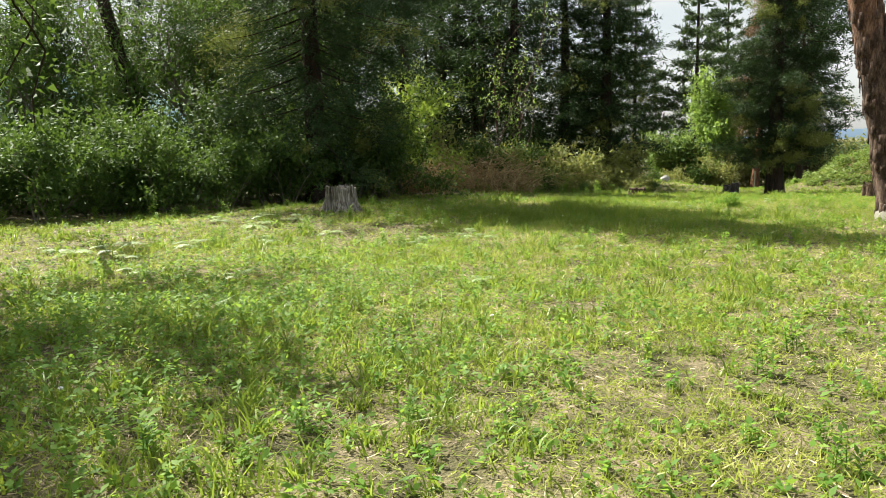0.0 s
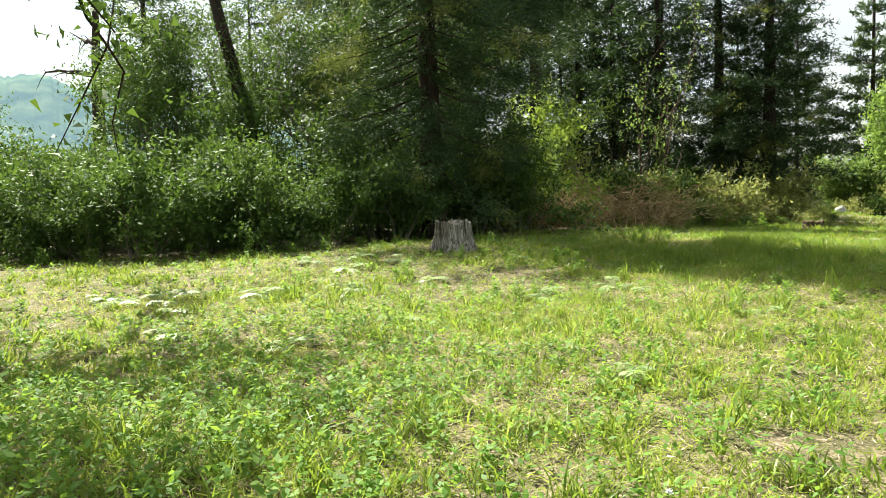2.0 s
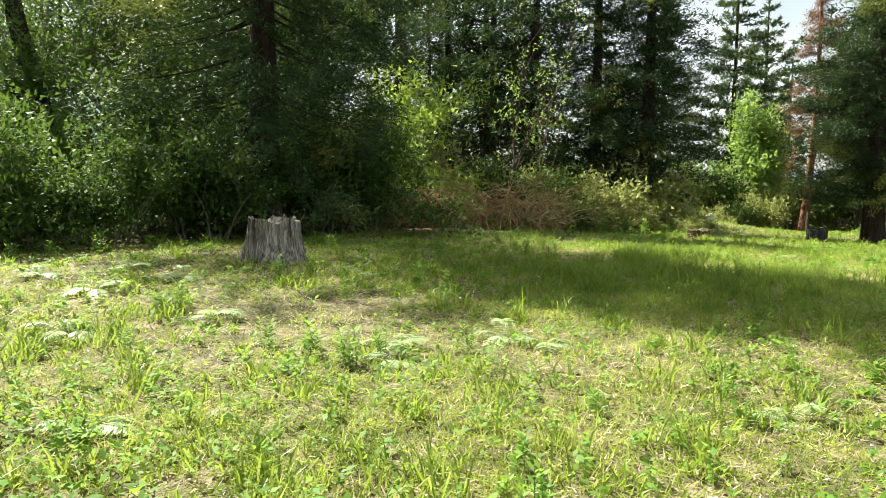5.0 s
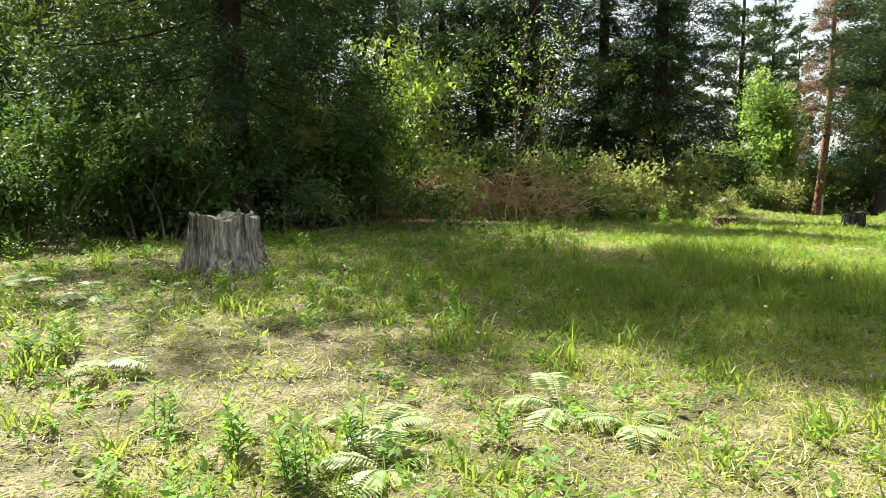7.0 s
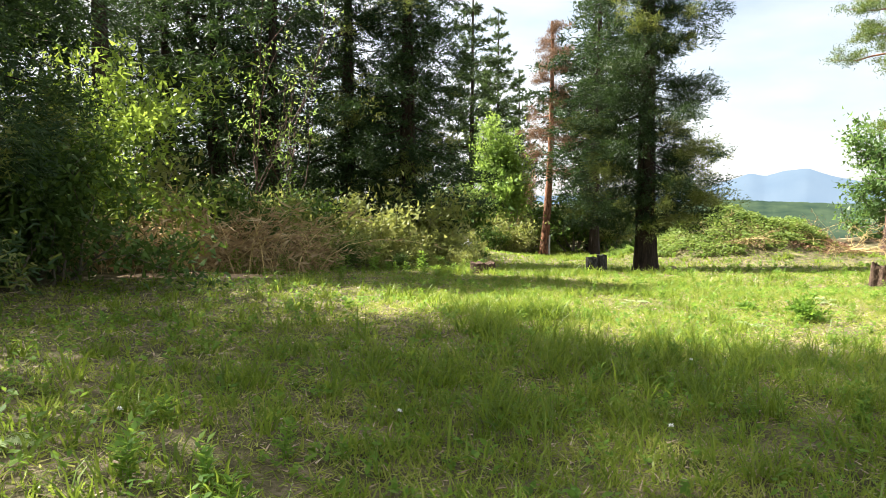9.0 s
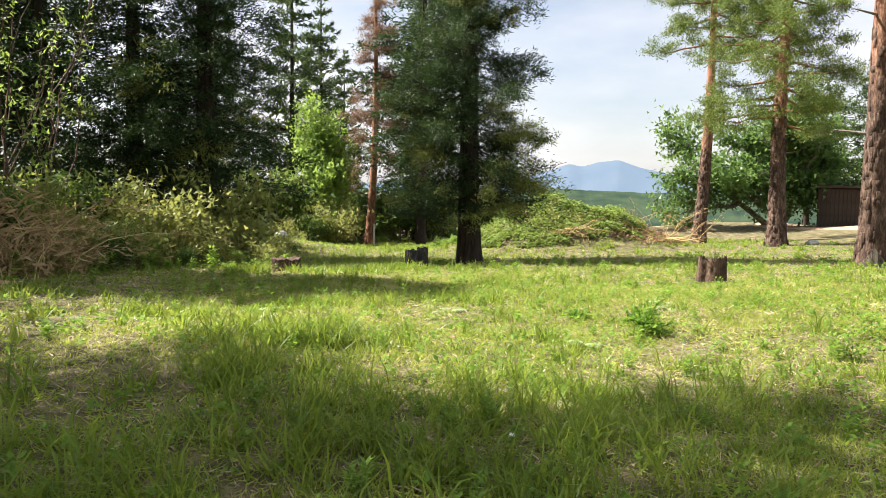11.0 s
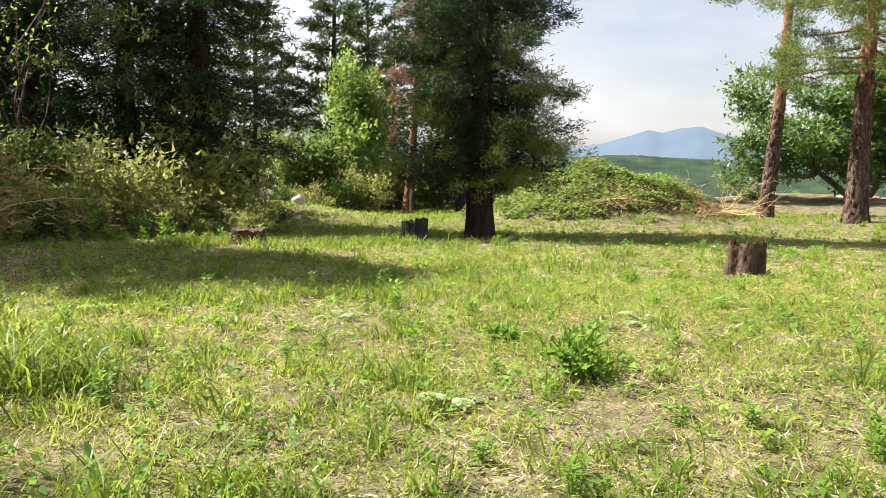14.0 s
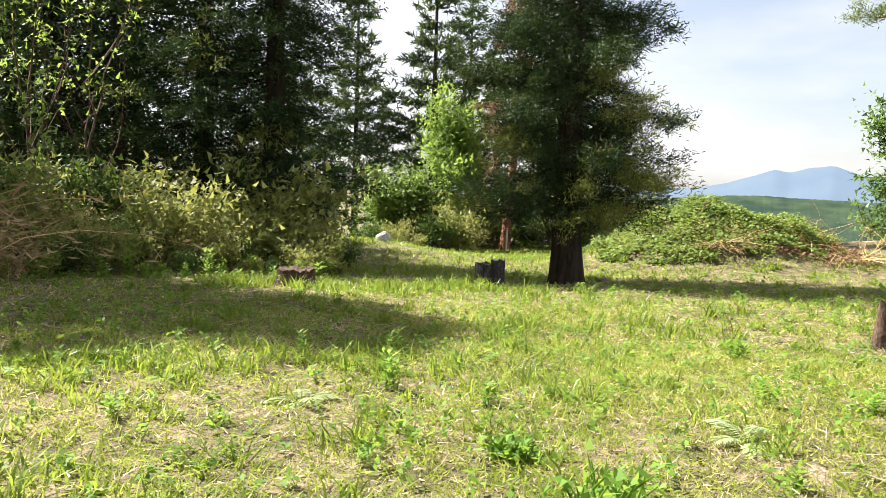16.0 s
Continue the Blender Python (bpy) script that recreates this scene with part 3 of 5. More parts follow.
# the wood behind, copies of a few cedars
wood = [conifer("forest_cedar", "dark cedar in the shaded wood", 15.0 + k, 0.22 + 0.03 * k, 1.6 + 0.9 * (k % 3), 2.2 + 0.3 * (k % 2), 12000, M_CEDAR, M_BARK, 60 + k, 0.42, 0.2, 105, bow=0.15, group="cedars of the wood", shoot=(0.30, 0.075), plume=0.85, dens=3.4, gaps=0.33, round_=0.17, lean=(0.3 * (k - 1), 0)) for k in range(4)]
spots = [(-3.2, 45.0), (2.3, 46.2), (2.8, 50.5), (0.4, 48.6), (-0.8, 51.0), (4.9, 46.0), (-6.2, 43.0), (-12.5, 45.0), (-7.5, 45.6), (4.4, 43.5), (-13.0, 47.5), (0.0, 55.0), (-9.0, 51.0), (24.6, 51.0), (26.8, 54.5), (-19.0, 34.0), (-17.0, 41.0), (-12.0, 43.0), (28.6, 58.0)]
for i, (x, y) in enumerate(spots):
    src = wood[i % 4]
    m = on_ground(x, y, 77 * i, 0.88 + 0.07 * (i * 7 % 5))
    if i < 4:
        src.matrix_basis = m
    else:
        copy_thing(src, m)

# airy spruces and larches beyond
spruce = [conifer("spruce_tree", "slender spruce with open tiers of branches", 16.0 + 1.5 * k, 0.2, 1.2, 2.5, 15000, M_SPRUCE, M_BARK, 90 + k, 0.10, 0.36, 150, group="spruces beyond the clearing", shoot=(0.36, 0.085), belly=0.1, lump=0.22, whorl=0.95, gaps=0.18, dens=3.0, plume=0.75, top=0.9, round_=0.13) for k in range(2)]
for i, (x, y) in enumerate([(21.6, 63.2), (25.8, 67.5), (17.2, 66.0), (30.0, 72.0), (14.0, 72.0)]):
    m = on_ground(x, y, 131 * i, (1.3, 1.1, 0.9, 0.8, 0.85)[i])
    if i < 2:
        spruce[i].matrix_basis = m
    else:
        copy_thing(spruce[i % 2], m)


def red_pine(label, H, r, z0, reach, seed, shoots, lean=(0, 0), bow=0.1, bark=M_PINEBARK, foliage=M_PINE, red_from=3.0, stubs=5, branches=26):
    """A red pine: plated lower trunk, orange upper trunk, broken stubs, crown of flat needle pads."""
    loc = np.random.default_rng(seed)
    root = thing("red_pine_tree", label, "tree")
    (tv, tf), pts, rad = trunk_arrays(H, r, lean, bow, 16, seed, 1.5, 0.3, 40)
    part("trunk", smooth(mesh_of("trunk", tv, tf)), pine_trunk_material(red_from), root)
    for k in range(stubs):
        z = 1.5 + (z0 - 1.0) * loc.random()
        a = loc.random() * 6.28
        p = along(pts, H, np.array([z]))[0]
        d = np.array([math.cos(a), math.sin(a), 0.15])
        R = np.interp(z, pts[:, 2], rad)
        ln = 0.25 + 0.5 * loc.random()
        part("stub", mesh_of("stub", *tube([p + d * R * 0.6, p + d * (R + ln * 0.5), p + d * (R + ln)], [0.035, 0.025, 0.012], 6)), M_GREYBARK, root)
    plates = []
    nplate = 260
    a = loc.random(nplate) * 6.28
    z = loc.random(nplate) ** 1.2 * red_from
    c = along(pts, H, z); R = np.interp(z, pts[:, 2], rad) * 0.99
    o = np.stack([np.cos(a), np.sin(a), np.zeros(nplate)], -1); sd = np.stack([-np.sin(a), np.cos(a), np.zeros(nplate)], -1)
    hgt = 0.07 + 0.10 * loc.random(nplate); wd = 0.03 + 0.035 * loc.random(nplate)
    q = []
    for su, sv in ((-1, -1), (1, -0.9), (0.9, 1), (-1.05, 0.95)):
        q.append(c + o * (R + 0.004)[:, None] + sd * (su * wd)[:, None] + np.array([0, 0, 1]) * (sv * hgt)[:, None])
    for su, sv in ((-0.8, -0.85), (0.8, -0.8), (0.75, 0.85), (-0.85, 0.8)):
        q.append(c + o * (R + 0.022)[:, None] + sd * (su * wd)[:, None] + np.array([0, 0, 1]) * (sv * hgt)[:, None])
    V = np.stack(q, 1).reshape(-1, 3)
    k = np.arange(nplate)[:, None] * 8
    F = np.concatenate([k + np.array(r_) for r_ in ([4, 5, 6, 7], [0, 1, 5, 4], [1, 2, 6, 5], [2, 3, 7, 6], [3, 0, 4, 7])])
    tagged(part("bark_crust", mesh_of("bark_crust", V, F), bark, root), kind="stuff")
    limbs, Ps, As = [], [], []
    for b in range(branches):
        z = z0 + (H - z0) * (b + loc.random()) / branches
        a = b * 2.4 + loc.normal(0, 0.4)
        p = along(pts, H, np.array([z]))[0]
        ln = reach * (0.6 + 0.6 * loc.random()) * (1.1 - 0.6 * (z - z0) / (H - z0))
        s = np.linspace(0, 1, 6)
        d = np.array([math.cos(a), math.sin(a), 0])
        sp = p + d * (ln * s)[:, None] + np.stack([0.12 * loc.normal(size=6) * s, 0.12 * loc.normal(size=6) * s, ln * (-0.22 * s + 0.16 * s ** 2) + 0.08 * loc.normal(size=6) * s], -1)
        limbs.append(tube(sp, 0.055 * (1.1 - s), 5))
        for c_ in range(11):
            f = 0.35 + 0.65 * loc.random()
            i = min(int(f * 5), 4)
            q_ = sp[i] + (sp[i + 1] - sp[i]) * (f * 5 - i) + np.array([loc.normal(0, 0.4), loc.normal(0, 0.4), loc.normal(0.02, 0.28)]) * (1.2 - 0.5 * f)
            Ps.append(q_)
    tagged(part("branchwork", mesh_of("branchwork", *join(limbs)), M_REDBARK, root), kind="stuff")
    per = max(8, 3 * shoots // len(Ps))
    P = np.repeat(np.array(Ps), per, 0) + loc.normal(0, 1, (len(Ps) * per, 3)) * np.array([0.19, 0.19, 0.11])
    D = unit(loc.normal(0, 0.7, P.shape) + np.array([0, 0, 0.35]))
    tagged(part("crown", mesh_of("crown", *needle_arrays(P, D, 0.17 * (0.6 + 0.6 * loc.random(len(P))), 0.034)), foliage, root), kind="stuff")
    return root


put(red_pine("red pine with a pale plated lower trunk", 15.0, 0.29, 9.0, 3.0, 201, 14000, lean=(1.2, 0.6), bow=0.25, red_from=4.6, stubs=8), 30.5, 36.2)
put(red_pine("red pine with low hanging branches", 14.5, 0.35, 5.0, 3.4, 202, 26000, lean=(0.9, 0.2), bow=0.25, red_from=5.2, stubs=4, branches=50), 29.7, 31.8)
put(red_pine("thick red pine with pale bare wood at its foot", 14.0, 0.30, 8.0, 3.2, 203, 11000, lean=(-0.5, 0.1), bow=0.1, red_from=5.5, stubs=4), 19.9, 23.3)
put(red_pine("thick leaning red pine beside the meadow", 14.0, 0.40, 7.5, 3.4, 204, 11000, lean=(-3.0, 0.3), bow=0.1, red_from=5.0, stubs=2), 9.75, 15.4)

# half-dead red pine with hanging brown needles
rp = red_pine("half-dead slim red pine with brown needles", 15.0, 0.26, 5.4, 1.7, 205, 7000, lean=(0.4, 0.0), bow=0.2, bark=M_REDBARK, foliage=M_DEAD, red_from=2.0, stubs=6, branches=16)
put(rp, 23.2, 54.9)

# old broken pine and leaning trunks of the west side
def bare_tree(label, H, r, lean, seed, limbs_at, crown=0):
    loc = np.random.default_rng(seed)
    root = thing("old_pine_tree", label, "tree")
    (tv, tf), pts, rad = trunk_arrays(H, r, lean, 0.35, 14, seed, 1.3, 0.3, 20)
    part("trunk", smooth(mesh_of("trunk", tv, tf)), M_BARK, root)
    for z, a, ln, dz in limbs_at:
        p = along(pts, H, np.array([z]))[0]
        s = np.linspace(0, 1, 7)
        d = np.array([math.cos(a), math.sin(a), 0])
        sp = p + d * (ln * s)[:, None] + np.stack([0.1 * loc.normal(size=7) * s, 0.1 * loc.normal(size=7) * s, dz * s + 0.12 * loc.normal(size=7) * s], -1)
        limb = part("limb", smooth(mesh_of("limb", *tube(sp, 0.16 * r / 0.4 * (1.08 - s), 7))), M_BARK, root)
        for k in range(4):
            f = sp[2 + k]
            w = unit(d + loc.normal(0, 0.6, 3))
            part("twig", mesh_of("twig", *tube([f, f + w * ln * 0.15 + np.array([0, 0, -0.1]), f + w * ln * 0.3 + np.array([0, 0, -0.35])], [0.035, 0.022, 0.008], 5)), M_BARK, limb)
    return root


put(bare_tree("old thick pine trunk with broken dead branches", 13.0, 0.46, (0.5, 0), 301, [(8.6, 3.2, 3.2, 0.35), (8.2, 0.2, 2.2, -0.4), (7.4, 3.0, 1.0, 0.1), (10.2, 2.6, 2.5, 0.8), (9.4, 0.4, 2.6, 0.6)]), -26.0, 40.6)
put(bare_tree("slanting dark pine trunk among the bushes", 14.0, 0.36, (-3.2, 0.3), 302, [(10.5, 2.5, 2.6, 0.8), (9.0, 0.1, 2.0, 0.4), (11.5, -0.4, 2.4, 0.8)]), -11.1, 29.8)
put(bare_tree("leaning bare pine trunk in the wood", 13.0, 0.32, (-2.2, 0.5), 303, [(9.0, 2.8, 1.6, 0.4), (10.0, 0.4, 1.6, 0.5)]), 2.9, 47.0)

# ---- bushes ----
def shrub(name, label, size, height, leaves, mat, seed, leaf=(0.10, 0.055), group="", stems=6, category="bush", cloud=0.30, bark=M_GREYBARK):
    loc = np.random.default_rng(seed)
    st = []
    for k in range(stems):
        a = k * 2.4 + loc.normal(0, 0.3)
        lean_ = 0.2 + 0.75 * loc.random()
        st.append(((0.25 * size * math.cos(a) * loc.random(), 0.25 * size * math.sin(a) * loc.random(), -0.1), (lean_ * size / height * math.cos(a), lean_ * size / height * math.sin(a), 1.0), height * (0.5 + 0.2 * loc.random()), 0.028, 2, 3, 0.65, 0.12))
    return leafy(name, label, st, leaves, mat, bark, seed, leaf, cloud, group, category)


bank = [shrub("bush", "dense leafy bush at the meadow edge", 1.7, 2.4, 5600, M_BUSH, 400 + k, (0.135, 0.072), group="bushes along the bank") for k in range(4)]
rows = []
for i in range(12):
    x = -21 + 1.45 * i
    rows.append((x, 20.6 + 0.6 * math.sin(i * 1.7) + (3.4 * max(0.0, (x + 9) / 5)), 0.95 + 0.14 * math.sin(i * 2.9)))
for i in range(13):
    x = -23 + 1.75 * i
    rows.append((x, 24.0 + 0.8 * math.sin(i * 2.3) + (2.4 * max(0.0, (x + 9) / 5)), 1.22 + 0.18 * math.sin(i * 3.7)))
for i in range(9):
    rows.append((-24 + 2.6 * i, 28.5 + 1.1 * math.sin(i * 1.3), 1.55 + 0.25 * math.sin(i * 2.1)))
for i, (x, y, s) in enumerate(rows):
    m = on_ground(x, y, 100 * i, s, 0.1)
    if i < 4:
        bank[i].matrix_basis = m
    else:
        copy_thing(bank[i % 4], m)

# broad evergreen trees in the bank
ever = [leafy("broadleaf_tree", "leafy tree rising from the bushes", [((0, 0, -0.1), (0.1 * k, 0, 1), 3.6, 0.12, 4, 3, 0.6, 0.28), ((0.2, 0, -0.1), (-0.3, 0.2, 1), 3.0, 0.09, 3, 3, 0.6, 0.28)], 7500, M_BUSH, M_GREYBARK, 450 + k, (0.13, 0.07), 0.45, "leafy trees in the bank") for k in range(2)]
for i, (x, y, s) in enumerate([(-15.5, 30.5, 1.15), (-11.8, 33.5, 1.2), (-18.4, 36.0, 1.1), (-8.2, 30.5, 1.0), (-9.0, 37.0, 1.3), (-29.0, 31.0, 0.9), (-16.5, 37.0, 1.2), (-13.4, 27.3, 0.9), (-10.2, 33.0, 1.1), (-6.6, 32.0, 1.05)]):
    m = on_ground(x, y, 83 * i, s)
    if i < 2:
        ever[i].matrix_basis = m
    else:
        copy_thing(ever[i % 2], m)

# tree whose foliage overhangs the west side
put(leafy("broadleaf_tree", "leafy tree with branches hanging over the meadow", [((0, 0, -0.1), (0.05, 0.1, 1), 3.6, 0.2, 4, 4, 0.75, 0.12)], 8000, M_BUSH, M_BARK, 470, (0.12, 0.065), 0.34), -18.6, 15.8, 0, 1.5)
put(leafy("broadleaf_tree", "leafy tree shading the west side of the meadow", [((0, 0, -0.1), (0.05, 0.1, 1), 3.2, 0.2, 4, 4, 0.7, 0.15)], 11000, M_BUSH, M_BARK, 471, (0.12, 0.07), 0.3), -10.5, 10.4, 2.4, 1.85)

# yellow-green shrub and saplings by the dry undergrowth
put(shrub("bush", "bright yellow-green bush under the dark cedars", 2.1, 3.7, 7500, M_YELLOW, 480, (0.17, 0.08), cloud=0.36), -2.1, 31.0, 0, 1.15)
put(shrub("bush", "bright yellow-green bush under the dark cedars", 1.7, 2.8, 4500, M_YELLOW, 482, (0.16, 0.08)), -4.6, 31.2)
put(shrub("bush", "bright yellow-green bush under the dark cedars", 1.4, 2.6, 3400, M_LIGHT, 481, (0.14, 0.07)), -3.3, 29.8)
for x, y, h, sd in ((4.3, 38.3, 8.0, 490), (2.6, 37.4, 7.0, 491)):
    put(leafy("sapling", "thin grey sapling with sparse light green leaves", [((0, 0, -0.1), (0.03, 0, 1), h * 0.55, 0.055, 2, 4, 0.45, 0.5), ((0, 0, h * 0.2), (0.4, 0.1, 1), h * 0.35, 0.03, 1, 3, 0.5, 0.4), ((0, 0, h * 0.3), (-0.5, 0.1, 0.8), h * 0.28, 0.03, 1, 3, 0.5, 0.3)], 330, M_LIGHT, M_PINEBARK, sd, (0.15, 0.085), 0.2, "saplings at the wood edge", ends=True), x, y)
put(leafy("sapling", "bent pale sapling among dry grass", [((0, 0, -0.1), (0.25, 0, 1), 1.9, 0.04, 2, 3, 0.5, 0.35)], 260, M_LIGHT, M_GREYBARK, 493, (0.18, 0.08), 0.2, "saplings at the wood edge"), 3.0, 35.2)

# light green maple and the dried tree beside it
put(leafy("maple_tree", "light green young maple in the sun", [((0, 0, -0.1), (0, 0, 1), 3.0, 0.07, 3, 4, 0.38, 0.55), ((0.2, 0, -0.1), (0.22, 0, 1), 2.2, 0.05, 3, 3, 0.42, 0.45), ((-0.2, 0, -0.1), (-0.22, 0.1, 1), 2.3, 0.05, 3, 3, 0.42, 0.45)], 8200, M_LIGHT, M_GREYBARK, 500, (0.19, 0.11), 0.34), 20.2, 54.2, 0, 1.3)
put(leafy("maple_tree", "lower light green maple in the sun", [((0, 0, -0.1), (0.2, 0, 1), 1.9, 0.06, 3, 3, 0.6, 0.3), ((-0.3, 0, -0.1), (-0.5, 0.1, 1), 1.7, 0.05, 3, 3, 0.6, 0.3)], 5200, M_MAPLE, M_GREYBARK, 501, (0.2, 0.11), 0.38), 16.6, 54.5, 0, 1.1)
put(leafy("dried_tree", "small tree with withered brown leaves", [((0, 0, -0.1), (0.1, 0, 1), 2.3, 0.06, 3, 3, 0.55, 0.25), ((0.2, 0, -0.1), (-0.3, 0, 1), 2.0, 0.05, 2, 3, 0.55, 0.2)], 2300, M_DEAD, M_CANE, 502, (0.14, 0.05), 0.3), 22.2, 57.0, 0, 1.15)

# big spreading tree behind the pines
put(leafy("spreading_tree", "wide spreading green tree behind the pines", [((0, 0, -0.1), (0, 0, 1), 2.2, 0.28, 4, 4, 0.8, 0.18), ((0.3, 0.2, -0.1), (0.9, 0.2, 0.8), 3.2, 0.16, 3, 4, 0.7, 0.12), ((-0.3, 0, -0.1), (-1.0, 0.1, 0.7), 3.4, 0.16, 3, 4, 0.7, 0.1), ((0, -0.3, -0.1), (0.1, -0.9, 0.8), 3.0, 0.16, 3, 4, 0.7, 0.12), ((-0.2, -0.2, -0.1), (-0.7, -0.6, 0.6), 3.4, 0.14, 3, 4, 0.7, 0.1)], 44000, M_BROAD, M_GREYBARK, 510, (0.20, 0.115), 0.34), 44.2, 41.0, 0, 1.35)
for i, (x, y, s) in enumerate([(50.0, 38.0, 0.9), (53.0, 44.0, 1.0), (49.0, 31.5, 0.95)]):
    put(conifer("dark_conifer", "dark conifer behind the wooden building", 11.0, 0.22, 1.2, 3.2, 11000, M_SPRUCE, M_BARK, 520 + i, 0.2, 0.2, 60, group="conifers behind the building", shoot=(0.36, 0.09)), x, y, 0, s)

# ---- overgrown mound ----
mound = [shrub("mound_bush", "low sprawling bush overgrowing the earth mound", 2.0, 1.35, 4200, (M_LIGHT, M_BUSH, M_LIGHT)[k], 540 + k, (0.15, 0.08), "bushes on the mound", cloud=0.28) for k in range(3)]
for i, (x, y, s) in enumerate([(20.6, 37.6, 0.42), (22.6, 37.3, 0.45), (24.6, 35.9, 0.4), (18.9, 39.2, 0.6), (21.6, 38.6, 0.5), (24.0, 37.4, 0.45), (26.2, 37.6, 0.5), (21.4, 36.0, 0.4), (23.1, 35.6, 0.36), (19.8, 41.5, 0.85), (28.0, 43.5, 0.9), (31.0, 47.0, 0.8), (34.0, 50.5, 0.9), (25.0, 46.5, 0.9), (36.5, 53.5, 0.9), (29.0, 50.0, 1.0), (31.5, 58.5, 2.5), (35.0, 59.5, 2.3), (38.5, 58.0, 2.6), (42.0, 59.0, 2.4), (45.5, 56.5, 2.4), (49.0, 57.5, 1.8), (52.5, 54.5, 2.0), (28.0, 62.0, 2.6), (56.0, 53.0, 1.7)]):
    m = on_ground(x, y, 67 * i, s)
    if i < 3:
        mound[i].matrix_basis = m
    else:
        copy_thing(mound[i % 3], m)
def vine_cover(name, label, cx, cy, rx, ry, n, mat, thick, seed, leaf):
    """Creepers that lie over a rise in lumps of leaves."""
    loc = np.random.default_rng(seed)
    a, q = loc.random(n) * 6.283, np.sqrt(loc.random(n))
    x, y = cx + np.cos(a) * q * rx, cy + np.sin(a) * q * ry
    keep = q < 0.72 + 0.5 * lattice(x, y, 0.8, seed)
    x, y = x[keep], y[keep]
    n = len(x)
    lift = thick * (lattice(x, y, 0.75, seed + 1) ** 1.6 + 0.35 * lattice(x, y, 0.3, seed + 2)) * (0.35 + 0.65 * loc.random(n))
    P = np.stack([x, y, gz(x, y) + lift], -1)
    b = loc.random(n) * 6.283
    D = unit(np.stack([np.cos(b), np.sin(b), loc.normal(0.1, 0.4, n)], -1))
    up = np.array([0, 0, 1.0]) + loc.normal(0, 0.45, (n, 3))
    return tagged(part(name, mesh_of(name, *leaf_arrays(P, D, leaf * (0.6 + 0.7 * loc.random(n)), leaf * 0.6, up)), mat), label, "creeper", kind="stuff")


vine_cover("mound_creepers", "green creepers covering the earth mound", 22.0, 37.0, 4.2, 3.7, 24000, M_VINE, 0.6, 545, 0.13)
vine_cover("dead_creepers", "withered grey-brown creepers round the mound's foot", 24.4, 34.6, 3.0, 1.3, 2600, M_DEAD, 0.3, 546, 0.10)
put(leafy("brush_heap", "heap of dead grey twigs at the foot of the mound", [((0.5 * math.cos(k * 2.4) * (k % 3), 0.3 * math.sin(k * 2.4) * (k % 3), 0.0), (math.cos(k * 1.9), 0.6 * math.sin(k * 1.9), 0.25), 1.3, 0.02, 2, 3, 0.5, -0.05) for k in range(16)], 900, M_DEAD, M_CANE, 560, (0.12, 0.03), 0.15, category="brushwood"), 24.8, 33.7)
put(leafy("brush_heap", "heap of dead grey twigs at the foot of the mound", [((0.5 * math.cos(k * 2.4) * (k % 3), 0.3 * math.sin(k * 2.4) * (k % 3), 0.0), (math.cos(k * 1.9), 0.6 * math.sin(k * 1.9), 0.25), 0.9, 0.018, 2, 3, 0.5, -0.05) for k in range(12)], 600, M_DEAD, M_CANE, 561, (0.12, 0.03), 0.15, category="brushwood"), 20.6, 34.8)

# ---- undergrowth along the wood: shrubs, dry canes ----
under = [shrub("bush", "scrubby undergrowth bush with mixed leaves", 1.1, 1.5, 1800, (M_BUSH, M_SCRUB, M_SCRUB)[k], 580 + k, (0.15, 0.08), "undergrowth at the wood edge", 5) for k in range(3)]
spots = []
for i in range(10):
    x = 2.4 + 0.85 * i
    spots.append((x, 31.6 + 0.5 * (x - 1) + 0.9 * math.sin(i * 2.1), 0.85 + 0.3 * math.sin(i * 1.9)))
for i in range(14):
    x = -3.5 + 1.0 * i
    spots.append((x, 35.4 + 0.32 * x + 0.8 * math.sin(i * 1.3), 1.35 + 0.25 * math.sin(i * 2.7)))
for i in range(4, 10):
    spots.append((9.5 + 1.2 * i, 46.0 + 0.8 * i + 0.6 * math.sin(i * 2.2), 1.0 + 0.25 * math.sin(i)))
for i in range(14):
    spots.append((-12 + 3.2 * i, 58.0 + 2.5 * math.sin(i * 1.9), 2.4 + 0.5 * math.sin(i * 2.3)))
for i in range(9):
    spots.append((19.0 + 2.1 * i, 61.5 + 1.5 * math.sin(i * 1.9), 2.3 + 0.5 * math.sin(i * 2.3)))
for i in range(13):
    x = 2.0 + 0.62 * i
    spots.append((x, 30.3 + 0.5 * (x - 1) + 0.5 * math.sin(i * 2.6), 0.42 + 0.14 * math.sin(i * 1.7)))
for i, (x, y, s) in enumerate(spots):
    m = on_ground(x, y, 59 * i, s)
    if i < 3:
        under[i].matrix_basis = m
    else:
        copy_thing(under[i % 3], m)


